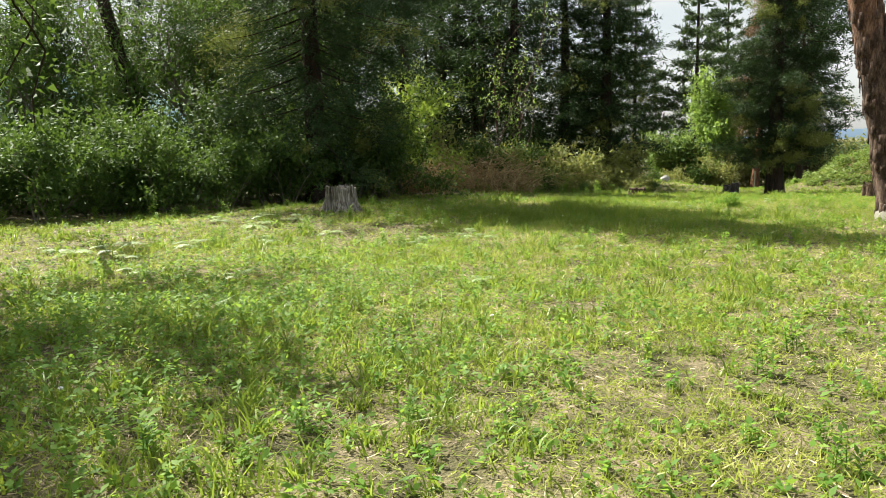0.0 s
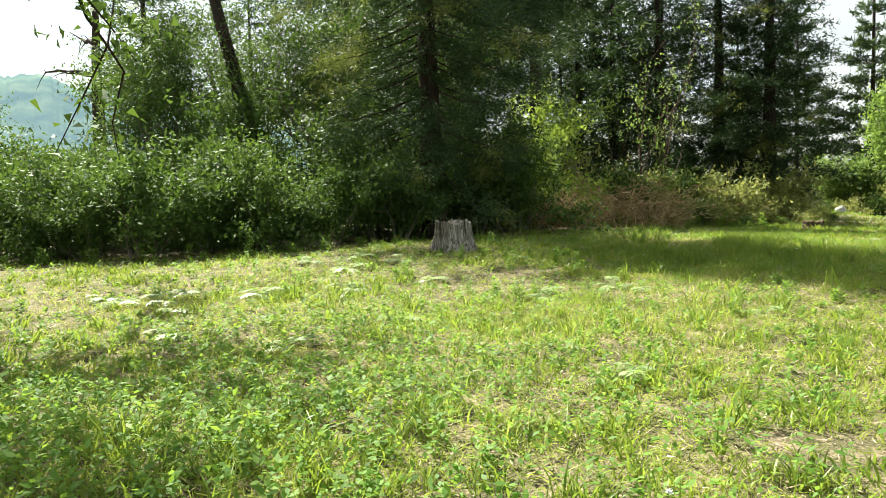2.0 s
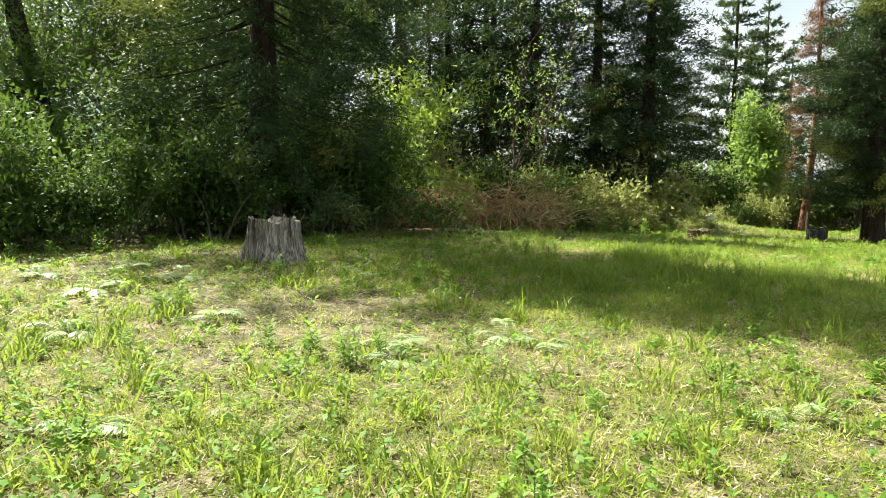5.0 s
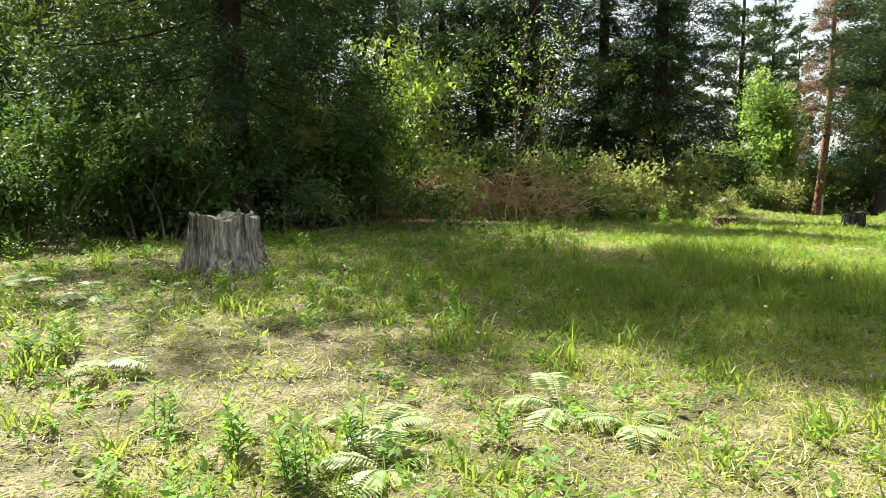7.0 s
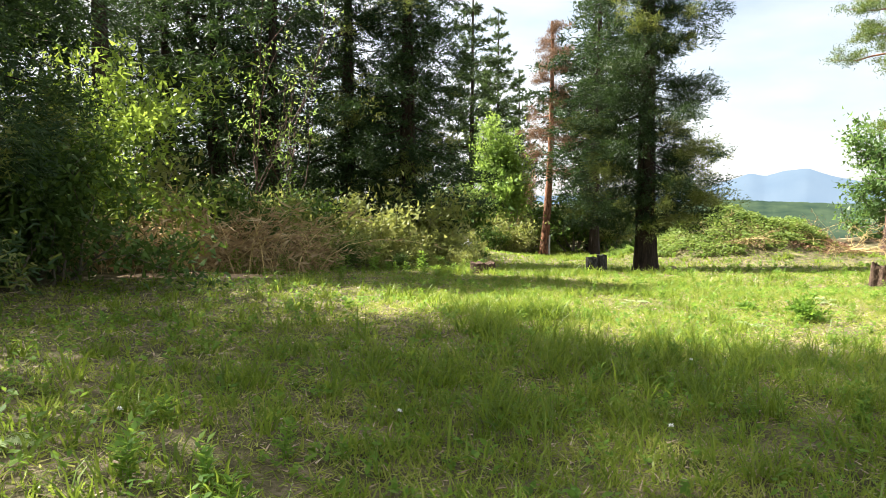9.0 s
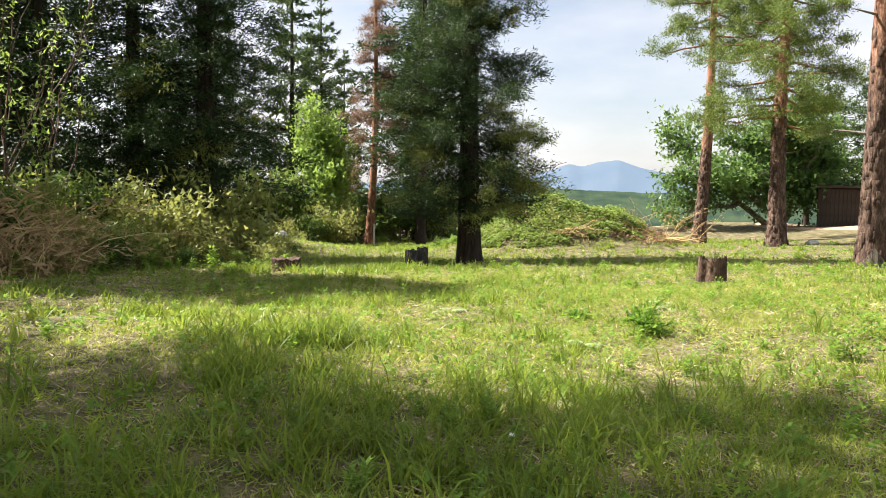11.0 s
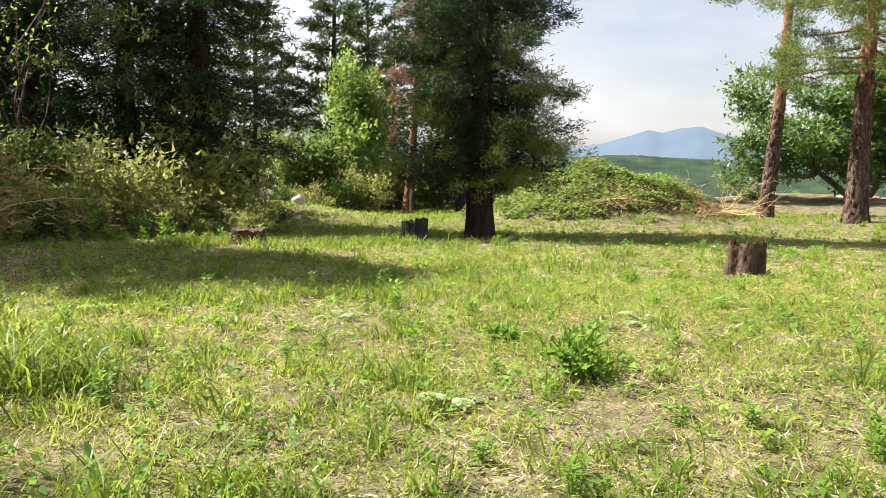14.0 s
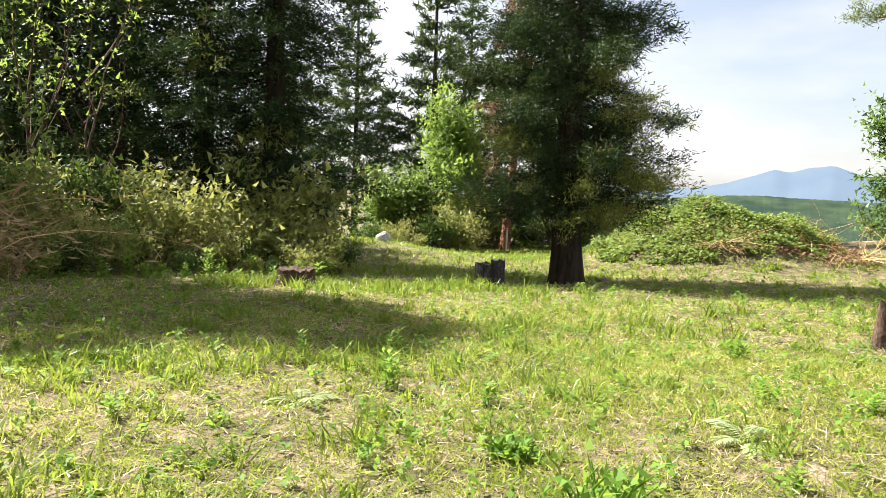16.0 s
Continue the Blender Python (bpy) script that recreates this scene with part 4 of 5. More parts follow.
def cane_clump(seed, n=64, h=1.6):
    """Arching dry stalks with a few withered blades."""
    loc = np.random.default_rng(seed)
    st, P, D = [], [], []
    for k in range(n):
        a = loc.random() * 6.28
        b = np.array([loc.normal(0, 0.6), loc.normal(0, 0.45), -0.05])
        ln = h * (0.5 + 0.7 * loc.random())
        s = np.linspace(0, 1, 6)
        bend = 0.3 + 1.15 * loc.random()
        p = b + np.stack([math.cos(a) * ln * bend * s ** 1.7, math.sin(a) * ln * bend * s ** 1.7, ln * (s - 0.55 * bend * s ** 2.2)], -1)
        st.append(tube(p, (0.005 + 0.006 * loc.random()) * (1.15 - s), 3))
        for q in range(10):
            P.append(p[1 + q % 5] * 0.5 + p[q % 5] * 0.5 + loc.normal(0, 0.08, 3)); D.append(unit(np.array([math.cos(a + loc.normal(0, 0.8)), math.sin(a + loc.normal(0, 0.8)), loc.normal(0, 0.5)])))
    root = thing("dry_cane_clump", "clump of arching dry straw-coloured canes", "dry grass", "dry canes at the wood edge")
    tagged(part("cane_growth", mesh_of("cane_growth", *join(st)), M_CANE, root), kind="stuff")
    P, D = np.array(P), np.array(D)
    tagged(part("withered_foliage", mesh_of("withered_foliage", *leaf_arrays(P, D, 0.22 * (0.5 + loc.random(len(P))), 0.04)), M_WITHER, root), kind="stuff")
    return root


canes = [cane_clump(600 + k) for k in range(3)]
for i in range(13):
    x = -1.0 + 0.42 * i
    y = 30.4 + 0.45 * max(0, x - 1) + 0.5 * math.sin(i * 1.7) + (1.2 if i % 3 == 0 else 0)
    m = on_ground(x, y, 47 * i, (1.0 if i < 9 else 0.8) + 0.3 * math.sin(i * 2.2))
    if i < 3:
        canes[i].matrix_basis = m
    else:
        copy_thing(canes[i % 3], m)

# ---- stumps and stones ----
def stump_mesh(r, h, seed, flare=1.35, ribs=26, jag=0.12, sides=96, rows_=16, rib=0.10, hollow=0.0):
    loc = np.random.default_rng(seed)
    th = np.linspace(0, 2 * np.pi, sides, endpoint=False)
    prof = np.zeros(sides)
    for k in range(3, ribs):
        prof += np.cos(k * th + loc.random() * 6.28) * loc.random() / math.sqrt(k)
    prof = prof / np.abs(prof).max()
    root = np.cos(5 * th + 1.0) * 0.5 + np.cos(3 * th + 2.2) * 0.5
    top = h * (1 + jag * (lattice(np.cos(th) * 3, np.sin(th) * 3, 1.0, seed) - 0.5) * 2 + jag * 0.5 * loc.normal(size=sides) * 0.5)
    V = []
    for i in range(rows_):
        s = i / (rows_ - 1)
        rr = r * (1 + (flare - 1) * (1 - s) ** 2.4 * (1 + 0.6 * root) + rib * prof * (1 - 0.2 * s) + 0.02 * loc.normal(size=sides))
        tw = th + 0.05 * s
        V.append(np.stack([np.cos(tw) * rr, np.sin(tw) * rr, -0.12 + (top + 0.12) * s], -1))
    V = np.array(V)
    i, j = np.meshgrid(np.arange(rows_ - 1), np.arange(sides), indexing="ij")
    k = (j + 1) % sides
    F = np.stack([i * sides + j, i * sides + k, (i + 1) * sides + k, (i + 1) * sides + j], -1).reshape(-1, 4)
    side = mesh_of("stump_side", V.reshape(-1, 3), F)
    rim = V[-1]
    rings = [rim]
    for f, dz in ((0.86, -0.02), (0.6, -0.05), (0.3, -0.06 - hollow)):
        q = rim * np.array([f, f, 1]) + np.stack([np.zeros(sides), np.zeros(sides), (h + dz - rim[:, 2]) * (1 - f * 0.5) + 0.012 * loc.normal(size=sides)], -1)
        rings.append(q)
    W = np.concatenate(rings + [np.array([[0, 0, h - 0.07 - hollow]])])
    i, j = np.meshgrid(np.arange(3), np.arange(sides), indexing="ij")
    k = (j + 1) % sides
    F4 = np.stack([i * sides + j, i * sides + k, (i + 1) * sides + k, (i + 1) * sides + j], -1).reshape(-1, 4)
    jj = np.arange(sides)
    F3 = np.stack([3 * sides + jj, 3 * sides + (jj + 1) % sides, np.full(sides, 4 * sides)], -1)
    return side, mesh_of("cut_top", W, F4, F3)


def stump(label, r, h, seed, mat, x, y, top_mat=M_CUTWOOD, **more):
    root = thing("tree_stump", label, "tree stump")
    a, b = stump_mesh(r, h, seed, **more)
    part("side", a, mat, root)
    part("cut_top", b, top_mat, root)
    return put(root, x, y, seed * 31)


stump("weathered silver-grey tree stump with splintered ribs", 0.365, 0.575, 7, M_OLDWOOD, -2.45, 18.05, M_OLDWOOD, jag=0.10, rib=0.15, flare=1.62)
stump("low old stump half hidden in the grass", 0.34, 0.33, 8, M_ROTWOOD, 8.25, 31.2, M_ROTWOOD)
stump("crumbling red-brown rotten stump in the grass", 0.25, 0.44, 9, M_ROTWOOD, 13.45, 23.05, M_ROTWOOD, jag=0.22, rib=0.24, ribs=11, flare=1.2)
stump("blackened twin stump beside the lone cedar", 0.19, 0.52, 10, M_CHAR, 12.5, 32.3, M_CHAR, flare=1.1, jag=0.05)
# pale M_STONE top paints in the sunlight on this right stump's top
stump("blackened twin stump beside the lone cedar", 0.15, 0.58, 12, M_CHAR, 12.8, 32.22, M_STONE, flare=1.1, jag=0.04)


def rock(name, label, size, mat, x, y, seed, z=0.0):
    bm = bmesh.new()
    bmesh.ops.create_icosphere(bm, subdivisions=3, radius=0.5)
    for v in bm.verts:
        k = 1 + 0.35 * noise.noise(v.co * 2.3 + Vector((seed, 0, 0))) + 0.12 * noise.noise(v.co * 6 + Vector((seed, 3, 0)))
        v.co = Vector((v.co.x * size[0], v.co.y * size[1], v.co.z * size[2])) * k
    ob = part(name, bm, mat, None, label)
    ob["category"] = "stone"
    ob.matrix_basis = pose(x, y, float(gz(x, y)) + size[2] * 0.25 + z, 0, 0, seed * 40)
    return ob


rock("stone", "pale stone lying on the shaded bank", (0.7, 0.5, 0.5), M_STONE, 13.6, 44.9, 1)
rock("stone", "flat pale stone at the foot of the lone cedar", (0.4, 0.3, 0.18), M_CUTWOOD, 15.5, 32.2, 2)
rock("stone", "small pale stone at the pine's foot", (0.5, 0.4, 0.3), M_STONE, 30.6, 30.8, 3)

# marker stakes at the wood
for x, y, h in ((27.0, 57.5, 1.7), (22.0, 52.0, 1.3)):
    stake = thing("stake", "pale weathered wooden stake in the ground", "stake")
    part("post", mesh_of("post", *tube([(0, 0, -0.3), (0.01, 0, h * 0.5), (0.03, 0.01, h)], [0.06, 0.055, 0.05], 8)), M_PALE, stake)
    put(stake, x, y)

# bare pale wood at the feet of two pines
for x, y, h, w, rz in ((9.75, 15.4, 1.0, 0.40, 200), (19.9, 23.3, 0.45, 0.30, 215)):
    bm = bmesh.new()
    cols = []
    for i in range(9):
        a = radians(-32 + 8 * i)
        hh = h * (1 - abs(i - 4) / 5.2)
        cols.append([bm.verts.new((math.cos(a) * (w * (1.42 - 0.40 * min(1.0, s * hh / 0.6)) + 0.09 + 0.012 * (i % 2)), math.sin(a) * (w * (1.42 - 0.40 * min(1.0, s * hh / 0.6)) + 0.09), s * hh)) for s in (0, 0.25, 0.5, 0.75, 1.0)])
    for i in range(8):
        for k in range(4):
            bm.faces.new((cols[i][k], cols[i + 1][k], cols[i + 1][k + 1], cols[i][k + 1]))
    bmesh.ops.solidify(bm, geom=bm.faces[:], thickness=0.03)
    scar = tagged(part("root_scar", bm, M_PALE if h > 0.6 else M_GREYBARK, None, "barkless pale wood on a pine's root flare"), category="tree root")
    scar.matrix_basis = on_ground(x, y, rz)

# ---- dirt track and dark building on the east side ----
def sheet(name, label, cx, cy, rx, ry, rz, mat, lift=0.03, ragged=0.25):
    n, m = 64, 10
    th = np.linspace(0, 2 * np.pi, n, endpoint=False)
    edge = 1 + ragged * (lattice(np.cos(th) * 2 + cx, np.sin(th) * 2 + cy, 0.7) - 0.5) * 2
    V = [np.array([[0.0, 0.0]])]
    for k in range(1, m + 1):
        V.append(np.stack([np.cos(th) * rx * edge * k / m, np.sin(th) * ry * edge * k / m], -1))
    V = np.concatenate(V)
    c, s = math.cos(radians(rz)), math.sin(radians(rz))
    X, Y = cx + V[:, 0] * c - V[:, 1] * s, cy + V[:, 0] * s + V[:, 1] * c
    rim = np.concatenate([[0], np.repeat(np.arange(1, m + 1), n)]) / m
    Z = gz(X, Y) + lift - (lift + 0.12) * ease(0.75, 1.0, rim)
    j = np.arange(n)
    F3 = np.stack([np.zeros(n, int), 1 + j, 1 + (j + 1) % n], -1)
    F4 = np.concatenate([np.stack([1 + k * n + j, 1 + k * n + (j + 1) % n, 1 + (k + 1) * n + (j + 1) % n, 1 + (k + 1) * n + j], -1) for k in range(m - 1)])
    return tagged(part(name, smooth(mesh_of(name, np.stack([X, Y, Z], -1), F4, F3)), mat), label, "ground", kind="structure")


sheet("ground_dirt_track", "bare reddish dirt track in the sun", 44.0, 51.0, 10, 6.0, 20, M_DIRT)
sheet("ground_dirt_bank", "bare brown earth under the pines", 44.0, 35.5, 8, 5, 70, M_DIRT)
sheet("ground_bare_patch", "bare patch of dry reddish litter", 0.7, 29.1, 2.1, 0.75, 0, M_DIRT, 0.035, 0.45)


def building():
    root = thing("wooden_building", "long low dark-boarded wooden building", "building")
    L_, D_, H_ = 16.0, 4.0, 3.4
    for name, sx, sy, sz, px, py, pz in (("wall", L_, 0.15, H_, 0, 0, H_ / 2), ("wall", L_, 0.15, H_, 0, D_, H_ / 2), ("wall", 0.15, D_ - 0.16, H_, -L_ / 2 + 0.08, D_ / 2, H_ / 2), ("wall", 0.15, D_ - 0.16, H_, L_ / 2 - 0.08, D_ / 2, H_ / 2), ("roof", L_ + 0.6, D_ + 0.8, 0.14, 0, D_ / 2, H_ + 0.08)):
        bm = bmesh.new()
        bmesh.ops.create_cube(bm, size=1, matrix=Matrix.Translation((px, py, pz)) @ Matrix.Diagonal((sx, sy, sz, 1)))
        bmesh.ops.bevel(bm, geom=bm.edges[:], offset=0.02, segments=1, affect="EDGES")
        part(name, bm, M_BOARD, root)
    bm = bmesh.new()
    bmesh.ops.create_cube(bm, size=1, matrix=Matrix.Diagonal((0.19, 0.03, H_ - 0.1, 1)))
    bmesh.ops.bevel(bm, geom=bm.edges[:], offset=0.006, segments=1, affect="EDGES")
    first = part("board", bm, M_BOARD, root)
    for i in range(int(L_ / 0.21)):
        ob = first if i == 0 else first.copy()
        if i:
            scene.collection.objects.link(ob)
        ob.matrix_basis = pose(-L_ / 2 + 0.15 + 0.21 * i, -0.095, H_ / 2)
    return root


building().matrix_basis = pose(47.2, 30.8, -1.9, 0, 0, -62)

# ---- meadow ----
PATH = np.array([(0.0, -1.0), (0.05, 6.0), (-0.3, 12.0), (3.0, 15.2), (6.3, 17.6), (9.5, 22.0)])


def path_distance(x, y):
    best = np.full(x.shape, 1e9)
    for (ax, ay), (bx, by) in zip(PATH[:-1], PATH[1:]):
        t = np.clip(((x - ax) * (bx - ax) + (y - ay) * (by - ay)) / ((bx - ax) ** 2 + (by - ay) ** 2), 0, 1)
        best = np.minimum(best, np.hypot(x - ax - t * (bx - ax), y - ay - t * (by - ay)))
    return best


def meadow_points(n, spread, wide=(-20, 34), deep=(0.8, 52)):
    """Places in the meadow, thinning out away from the walked line."""
    x, y = rng.uniform(*wide, n * 6), rng.uniform(*deep, n * 6)
    d = path_distance(x, y)
    keep = rng.random(len(x)) < 1 / (1 + (d / spread) ** 2)
    x, y = x[keep], y[keep]
    inside = (y < np.interp(x, [-20, -8, -4.5, 0, 2, 9, 11, 12], [20.5, 20.8, 24.5, 29.5, 30.5, 35, 46, 60])) | (x > 12)
    x, y = x[inside][:n], y[inside][:n]
    return x, y


def bare(x, y):
    """How bare the soil is, 0 to 1."""
    b = hump(x, y, -1.5, 14.6, 2.2, 1.0, 0.75) + hump(x, y, 0.6, 13.5, 2.6, 0.7, 0.6) + hump(x, y, 7.4, 18.9, 0.6, 0.35, 0.9) + hump(x, y, 2.3, 5.2, 1.2, 0.7, 0.5) + hump(x, y, -1.6, 4.2, 1.6, 0.5, 0.6) + hump(x, y, 1.4, 7.6, 1.0, 0.5, 0.5) + hump(x, y, -1.2, 9.6, 0.8, 1.2, 0.35) + hump(x, y, 0.6, 29.2, 2.0, 0.9, 0.9)
    return np.clip(b + np.clip(lattice(x, y, 0.8, 6) - 0.66, 0, 1) * 1.5, 0, 1)


def blades(x, y, h, w, lean_amount, mat, name, label, joints=2):
    """Grass blades: a bent strip that narrows to a point."""
    n = len(x)
    a = rng.uniform(0, 6.283, n)
    b = a + rng.normal(0, 0.9, n) + 1.57
    out = np.stack([np.cos(a), np.sin(a)], -1)
    sd = np.stack([np.cos(b), np.sin(b)], -1)
    z0 = gz(x, y) - 0.012
    lean_ = lean_amount * (0.3 + 1.0 * rng.random(n))
    V = np.empty((n, joints * 2 + 1, 3))
    for k in range(joints + 1):
        s = k / joints
        o = (lean_ * h * s ** 1.8)[:, None] * out
        z = z0 + h * (s - 0.42 * np.clip(lean_, 0, 1.4) * s ** 2.2)
        c = np.stack([x + o[:, 0], y + o[:, 1], z], -1)
        if k == joints:
            V[:, -1] = c
        else:
            q = np.concatenate([sd * (w * 0.5 * (1 - 0.45 * s))[:, None], np.zeros((n, 1))], -1)
            V[:, 2 * k], V[:, 2 * k + 1] = c - q, c + q
    m = joints * 2 + 1
    base = np.arange(n)[:, None] * m
    F4 = np.concatenate([np.zeros((0, 4), int)] + [base + np.array([2 * k, 2 * k + 1, 2 * k + 3, 2 * k + 2]) for k in range(joints - 1)])
    F3 = base + np.array([2 * joints - 2, 2 * joints - 1, 2 * joints])
    return tagged(part(name, mesh_of(name, V.reshape(-1, 3), F4, F3), mat), label, "grass", kind="stuff")


# short turf, in cushions with worn gaps between them
for count, spread, lo, hi, joints, wide, deep in ((360000, 3.0, 0.0, 6.0, 1, (-7, 16), (1, 33)), (330000, 9.0, 4.0, 60.0, 1, (-22, 34), (-7, 52))):
    x, y = meadow_points(count, spread, wide, deep)
    d = path_distance(x, y)
    cushion = 0.55 * lattice(x, y, 0.42, 8) + 0.45 * lattice(x, y, 1.5, 18)
    keep = (rng.random(len(x)) > bare(x, y) * 1.02) & (d >= lo) & (d < hi) & (rng.random(len(x)) < 0.45 + 1.5 * np.clip(cushion - 0.22, 0, 1))
    x, y, d, cushion = x[keep], y[keep], d[keep], cushion[keep]
    blades(x, y, (0.03 + 0.085 * rng.random(len(x)) ** 1.5) * (0.35 + 1.4 * cushion), (0.007 + 0.006 * rng.random(len(x))) * (1 + 0.12 * np.clip(d, 0, 30)), 0.8, M_GRASS, "meadow_grass", "short uneven yellow-green meadow grass", joints)

# matted old and young grass close to the soil
x, y = meadow_points(210000, 4.0, (-12, 20), (1, 36))
keep = rng.random(len(x)) > bare(x, y) * 0.8
x, y = x[keep], y[keep]
n = len(x)
a = rng.uniform(0, 6.283, n)
P = np.stack([x, y, gz(x, y) + 0.005 + 0.03 * rng.random(n)], -1)
D = unit(np.stack([np.cos(a), np.sin(a), 0.25 + 0.3 * rng.normal(size=n)], -1))
k = 1 + 0.10 * np.clip(path_distance(x, y), 0, 25)
dry = rng.random(n) < 0.10 + 0.35 * lattice(x, y, 1.6, 41) ** 1.5
for name, label, pick, m in (("grass_mat", "matted low green grass close to the soil", ~dry, M_GRASS), ("dry_grass_mat", "matted dead straw-coloured grass close to the soil", dry, M_STRAW)):
    q = int(pick.sum())
    mat_ob = part(name, mesh_of(name, *needle_arrays(P[pick], D[pick], 0.04 + 0.06 * rng.random(q), (0.005 + 0.006 * rng.random(q)) * k[pick])), m)
    tagged(mat_ob, label, "grass", kind="stuff")

# knee-low clumps of broad fresh blades
cx, cy = meadow_points(3600, 5.0, (-16, 26), (1.2, 34))
ok = (bare(cx, cy) < 0.55) & (lattice(cx, cy, 1.9, 51) > 0.34)
cx, cy = cx[ok], cy[ok]
per = 14
size = (0.06 + 0.15 * lattice(cx, cy, 1.2, 52) * (0.5 + 0.9 * rng.random(len(cx)))) * (1 - 0.35 * ease(17, 21, cy + 0.4 * cx))
x = np.repeat(cx, per) + rng.normal(0, 0.045, len(cx) * per)
y = np.repeat(cy, per) + rng.normal(0, 0.045, len(cx) * per)
blades(x, y, np.repeat(size, per) * (0.5 + 0.7 * rng.random(len(x))), (0.010 + 0.008 * rng.random(len(x))) * (1 + 0.08 * np.clip(path_distance(x, y), 0, 25)), 0.85, M_TALL, "grass_clumps", "low clumps of broad fresh green blades", 2)

# coarse grass on the slope beyond
x, y = rng.uniform(8, 34, 34000), rng.uniform(33, 60, 34000)
ok = ((y > np.interp(x, [8, 11, 12], [36, 36, 33])))
x, y = x[ok], y[ok]
blades(x, y, 0.10 + 0.20 * rng.random(len(x)) * lattice(x, y, 2.5, 31), 0.035 + 0.03 * rng.random(len(x)), 0.8, M_TALL, "slope_grass", "coarse green grass on the shaded slope", 1)

# taller tufts
tx, ty = meadow_points(1700, 7.0)
ok = bare(tx, ty) < 0.5
tx, ty = tx[ok], ty[ok]
extra = [(rng.normal(3.2, 2.2, 260), rng.normal(17.4, 1.6, 260)), (rng.normal(6.0, 1.3, 70), rng.normal(23.7, 0.35, 70)), (rng.normal(4.4, 0.6, 40), rng.normal(21.2, 0.6, 40)), (rng.uniform(6.5, 12.5, 110), rng.uniform(30.0, 32.5, 110)), (rng.normal(-3.2, 0.8, 40), rng.normal(13.3, 0.8, 40)), (rng.normal(3.2, 0.7, 40), rng.normal(9.6, 0.8, 40)), (rng.normal(-1.8, 1.8, 170), rng.normal(6.6, 2.2, 170))]
tx = np.concatenate([tx] + [e[0] for e in extra])
ty = np.concatenate([ty] + [e[1] for e in extra])
tall = 0.12 + 0.28 * lattice(tx, ty, 2.2, 9) ** 1.5 * (0.6 + 0.8 * rng.random(len(tx)))
per = 26
x = np.repeat(tx, per) + rng.normal(0, 0.07, len(tx) * per)
y = np.repeat(ty, per) + rng.normal(0, 0.07, len(tx) * per)
tall[-730:] = np.maximum(tall[-730:], (0.12 + 0.24 * rng.random(730)) * (0.45 + 0.9 * lattice(tx[-730:], ty[-730:], 1.1, 21)))
h = np.repeat(tall, per) * (0.45 + 0.75 * rng.random(len(x)))
blades(x, y, h, (0.008 + 0.007 * rng.random(len(x))) * (1 + 0.10 * np.clip(path_distance(x, y), 0, 30)), 1.0, M_TALL, "grass_tufts", "arching tufts of taller fresh green grass", 2)

# dry straw and needles lying on the soil
x, y = meadow_points(150000, 3.5, (-9, 16), (1, 34))
keep = rng.random(len(x)) < 0.05 + bare(x, y)
x, y = x[keep], y[keep]
n = len(x)
a = rng.uniform(0, 6.283, n)
P = np.stack([x, y, gz(x, y) + 0.004 + 0.02 * rng.random(n)], -1)
D = unit(np.stack([np.cos(a), np.sin(a), rng.normal(0, 0.16, n)], -1))
litter = part("straw_litter", mesh_of("straw_litter", *needle_arrays(P, D, 0.025 + 0.05 * rng.random(n), (0.0035 + 0.003 * rng.random(n)) * (1 + 0.12 * path_distance(x, y)))), M_STRAW)
tagged(litter, "dry straw and needles scattered on the soil", "litter", kind="stuff")

# low broad-leaved herbs
hx, hy = meadow_points(8000, 6.0)
hx, hy = np.concatenate([hx, rng.normal(-2.6, 2.2, 2200)]), np.concatenate([hy, rng.normal(7.0, 2.6, 2200)])
ok = bare(hx, hy) < 0.7
hx, hy = hx[ok], hy[ok]
per = 11
n = len(hx) * per
hh = np.repeat((0.05 + 0.16 * lattice(hx, hy, 1.7, 12) ** 1.5) * (1 + 0.6 * hump(hx, hy, -2.6, 7.0, 3.0, 3.5, 1.0)), per)
up = rng.random(n)
a = rng.uniform(0, 6.283, n)
x, y = np.repeat(hx, per) + rng.normal(0, 0.02, n), np.repeat(hy, per) + rng.normal(0, 0.02, n)
P = np.stack([x, y, gz(x, y) + 0.01 + hh * up], -1)
D = unit(np.stack([np.cos(a), np.sin(a), 0.25 + 0.5 * rng.normal(size=n)], -1))
sz = (0.028 + 0.04 * rng.random(n)) * (1 + 0.05 * np.clip(path_distance(x, y), 0, 25))
herbs = part("low_herbs", mesh_of("low_herbs", *leaf_arrays(P, D, sz, sz * 0.5, np.tile([0, 0, 1.0], (n, 1)) + rng.normal(0, 0.3, (n, 3)))), M_WEED)
tagged(herbs, "low broad-leaved herbs among the grass", "herbs", kind="stuff")


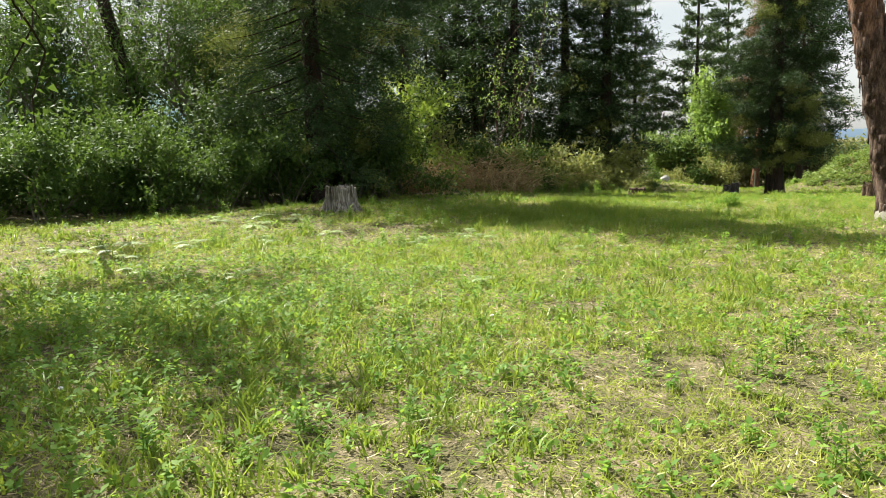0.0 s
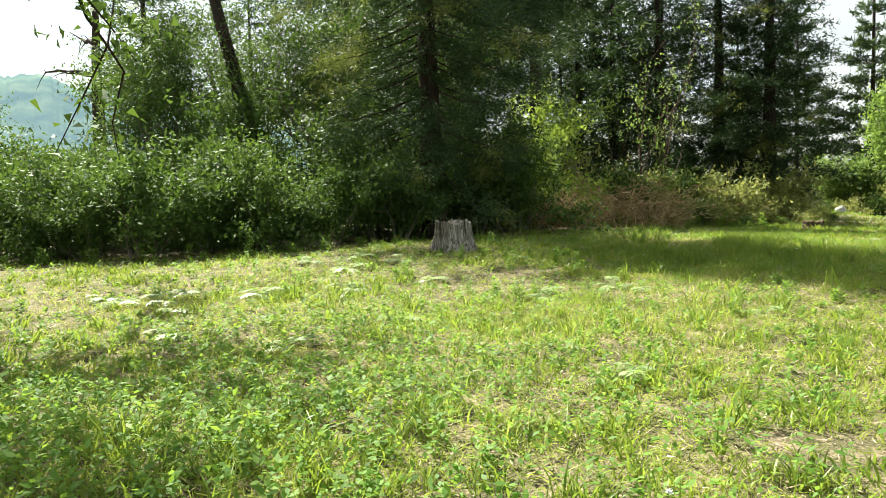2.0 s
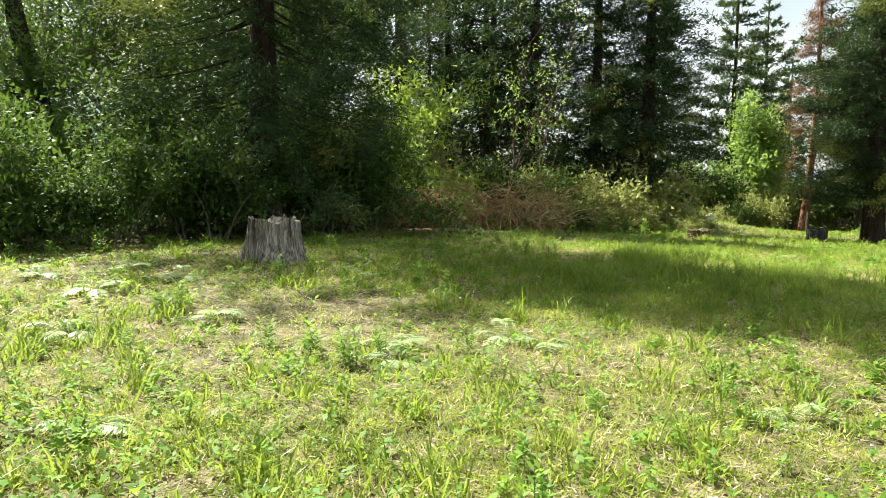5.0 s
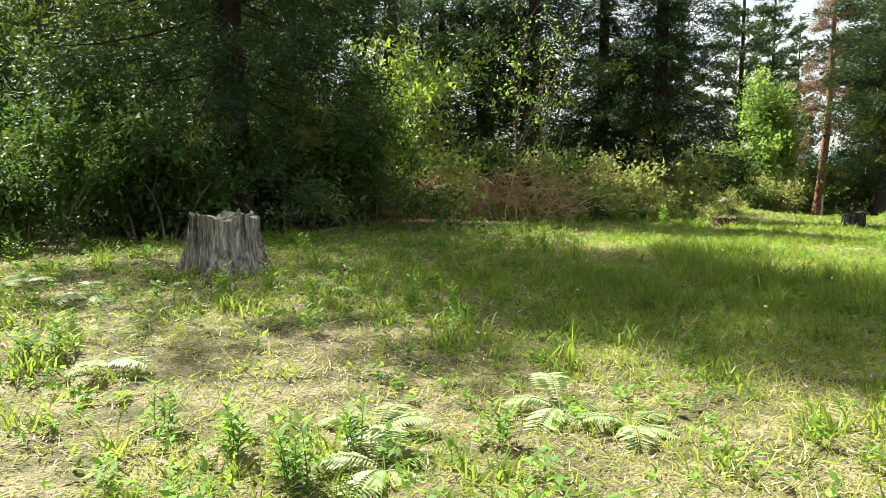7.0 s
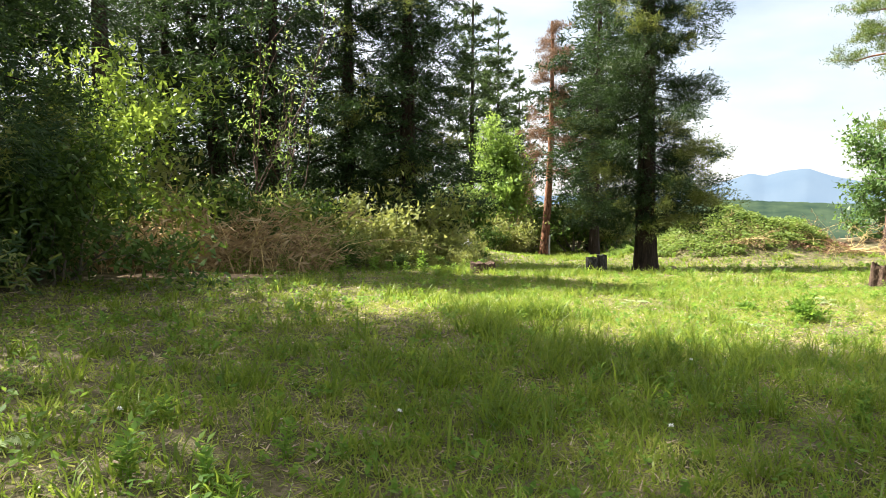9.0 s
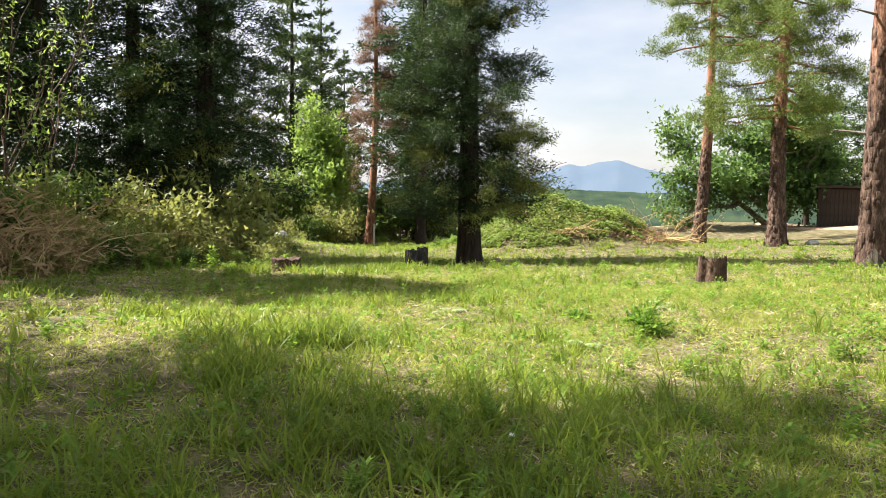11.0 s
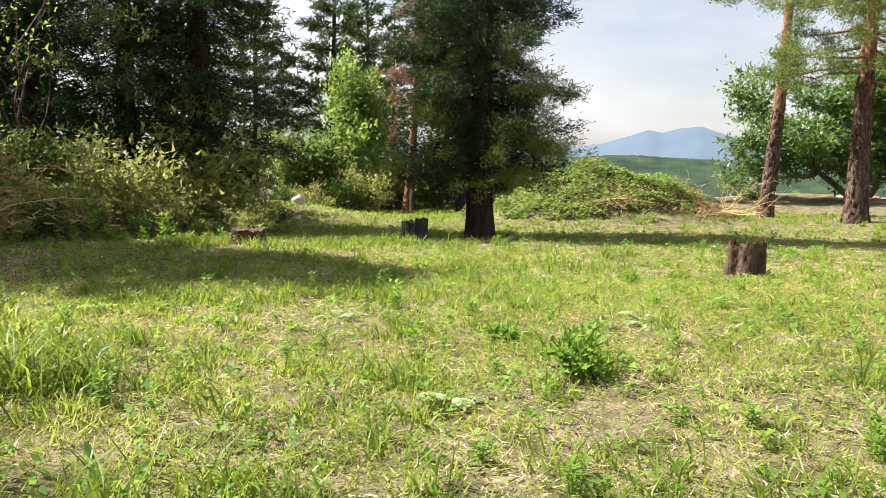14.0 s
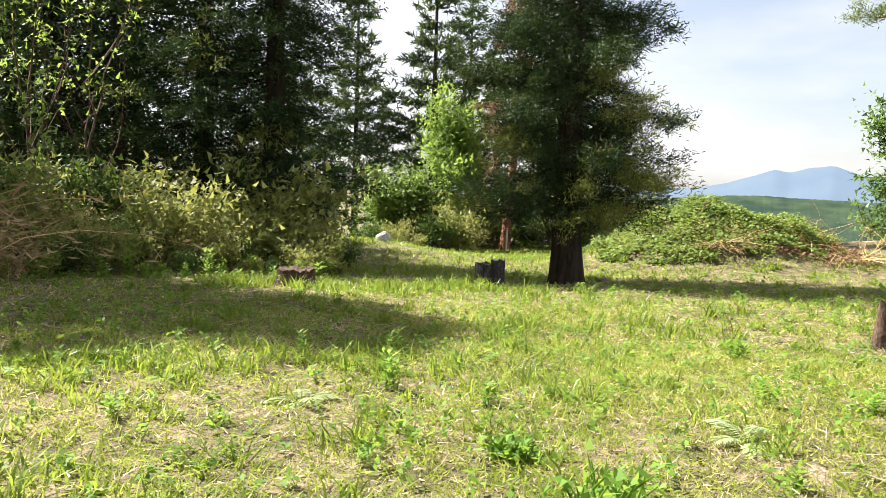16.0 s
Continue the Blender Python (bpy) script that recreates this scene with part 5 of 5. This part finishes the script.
# single weeds, ferns and flowers
def weed(seed, h, pairs, leaf, mat=M_WEED):
    loc = np.random.default_rng(seed)
    root = thing("weed_plant", "upright leafy green weed in the meadow", "weed", "weeds in the meadow")
    st, P, D = [], [], []
    for k in range(4):
        a = loc.random() * 6.28
        b = np.array([loc.normal(0, 0.05), loc.normal(0, 0.05), -0.03])
        hh = h * (0.6 + 0.5 * loc.random())
        s = np.linspace(0, 1, 5)
        p = b + np.stack([math.cos(a) * 0.16 * hh * s ** 1.5, math.sin(a) * 0.16 * hh * s ** 1.5, hh * s], -1)
        st.append(tube(p, 0.004 * (1.2 - s), 4))
        for q in range(pairs):
            f = 0.12 + 0.88 * (q + 1) / pairs
            pt = b + np.array([math.cos(a) * 0.16 * hh * f ** 1.5, math.sin(a) * 0.16 * hh * f ** 1.5, hh * f])
            for w in range(2):
                aa = q * 1.57 + w * 3.14 + loc.normal(0, 0.3)
                P.append(pt); D.append(unit(np.array([math.cos(aa), math.sin(aa), 0.35 + 0.6 * f + loc.normal(0, 0.2)])))
    tagged(part("stem", mesh_of("stem", *join(st)), mat, root), kind="stuff")
    P, D = np.array(P), np.array(D)
    tagged(part("foliage", mesh_of("foliage", *leaf_arrays(P, D, leaf * (0.6 + 0.6 * loc.random(len(P))), leaf * 0.34, np.tile([0, 0, 1.0], (len(P), 1)), 0.2)), mat, root), kind="stuff")
    return root


weeds = [weed(700 + k, 0.20 + 0.05 * (k % 3), 6 + k % 3, 0.085) for k in range(5)]
wx, wy = meadow_points(240, 6.5, (-8, 18), (2.0, 30))
for i, (x, y) in enumerate(zip(wx, wy)):
    m = on_ground(float(x), float(y), 53 * i, 0.6 + 0.7 * float(lattice(x, y, 2.0, 15)))
    if i < 5:
        weeds[i].matrix_basis = m
    else:
        copy_thing(weeds[i % 5], m)
for x, y, s in ((-1.05, 13.3, 1.1), (-0.75, 13.0, 1.2), (-0.55, 13.4, 0.95), (-1.5, 13.6, 1.0), (0.2, 13.3, 0.9), (-2.1, 16.6, 1.1), (-1.7, 16.8, 1.0), (-1.2, 16.4, 1.0)):
    copy_thing(weeds[2], on_ground(x, y, x * 200, s))
for i in range(26):
    x = -15.0 + 0.42 * i + 0.15 * math.sin(i * 3.1)
    copy_thing(weeds[i % 5], on_ground(x, 19.2 + 0.5 * math.sin(i * 1.9) + 2.6 * max(0.0, (x + 8) / 5), 61 * i, 1.3 + 0.5 * math.sin(i * 2.3)))
for i in range(26):
    x = 1.2 + 0.34 * i
    copy_thing(weeds[i % 5], on_ground(x, 29.4 + 0.5 * (x - 1) + 0.35 * math.sin(i * 2.7), 83 * i, 1.7 + 0.6 * math.sin(i * 1.7)))
put(shrub("weed_bush", "knee-high leafy green plant in the meadow", 0.22, 0.42, 420, M_WEED, 730, (0.06, 0.035), stems=9, category="weed", cloud=0.06, bark=M_WEED), 7.75, 19.75)
put(shrub("weed_bush", "knee-high leafy green plant in the meadow", 0.13, 0.22, 160, M_WEED, 731, (0.06, 0.035), stems=7, category="weed", cloud=0.06, bark=M_WEED), 7.9, 20.9)


def frond_mesh(seed, ln=0.42):
    loc = np.random.default_rng(seed)
    n = 17
    s = np.linspace(0.12, 1, n)
    spine = np.stack([ln * s, np.zeros(n), ln * (0.75 * s - 0.62 * s ** 2)], -1)
    P, D, L = [], [], []
    for i in range(n):
        for w in (-1, 1):
            P.append(spine[i]); D.append(unit(np.array([0.45, w * 1.0, -0.10 + loc.normal(0, 0.06)]))); L.append(ln * 0.36 * math.sin(math.pi * (0.18 + 0.80 * (1 - s[i]))) + 0.01)
    v, f = leaf_arrays(np.array(P), np.array(D), np.array(L), np.array(L) * 0.24, np.tile([0, 0, 1.0], (len(P), 1)))
    v2, f2 = tube(np.concatenate([[[0, 0, -0.02]], spine]), np.linspace(0.005, 0.0015, n + 1), 4)
    return mesh_of("frond", *join([(v, f), (v2, f2)]))


frond_meshes = [frond_mesh(740 + k, 0.36 + 0.05 * k) for k in range(3)]
ferns = [(-0.43, 13.55, 1.0), (0.55, 13.75, 1.0), (0.85, 13.45, 0.8), (-6.3, 12.4, 1.1), (-5.7, 12.7, 1.2), (-6.8, 12.9, 1.0), (-5.2, 11.9, 0.9), (-4.6, 13.4, 1.0), (-3.3, 13.8, 1.0), (-2.3, 14.6, 0.9), (-3.9, 15.6, 1.1), (-3.2, 16.4, 1.0), (-2.0, 11.4, 0.8), (-2.9, 10.2, 0.9), (-4.4, 10.6, 0.9), (-7.2, 10.8, 1.0), (0.35, 8.9, 0.8), (-0.35, 13.1, 0.9), (6.7, 19.6, 0.7), (7.0, 22.4, 0.7), (9.2, 20.6, 0.7), (-1.0, 17.0, 0.8), (4.8, 23.6, 0.8), (2.0, 11.6, 0.7), (-5.0, 16.5, 1.0), (-4.2, 17.2, 1.0)]
for i, (x, y, s) in enumerate(ferns):
    f = thing("fern", "pale green fern with spreading fronds in the grass", "fern", "ferns in the meadow")
    for k in range(5):
        fr = part("frond", frond_meshes[(i + k) % 3], M_FERN, f)
        fr.matrix_basis = pose(0, 0, 0.02, 0, -8 + 9 * ((i * 3 + k) % 4), 72 * k + 23 * i)
    put(f, x, y, 0, s * 0.78)


def flower(x, y):
    f = thing("white_flower", "small white flower head in the grass", "flower", "white flowers in the meadow")
    part("stalk", mesh_of("stalk", *tube([(0, 0, -0.02), (0.01, 0, 0.09), (0.015, 0.01, 0.17)], [0.002, 0.002, 0.0015], 4)), M_WEED, f)
    n = 16
    a = np.arange(n) * 2.4
    D = unit(np.stack([np.cos(a), np.sin(a), np.linspace(-0.1, 1.6, n)], -1))
    part("petals", mesh_of("petals", *leaf_arrays(np.tile([0.015, 0.01, 0.17], (n, 1)), D, np.full(n, 0.022), np.full(n, 0.012), np.tile([0, 0, 1.0], (n, 1)) + 0.01)), M_PETAL, f)
    put(f, x, y)


for x, y in ((1.19, 16.7), (0.15, 14.9), (2.6, 15.9), (3.9, 17.3), (-0.4, 16.9), (0.4, 6.3), (-2.4, 4.4), (14.3, 24.4), (15.6, 24.0), (16.3, 23.2), (15.0, 25.0), (5.2, 26.8), (6.0, 27.3), (-5.8, 20.2), (-7.0, 19.2), (-4.6, 20.8)):
    flower(x, y)
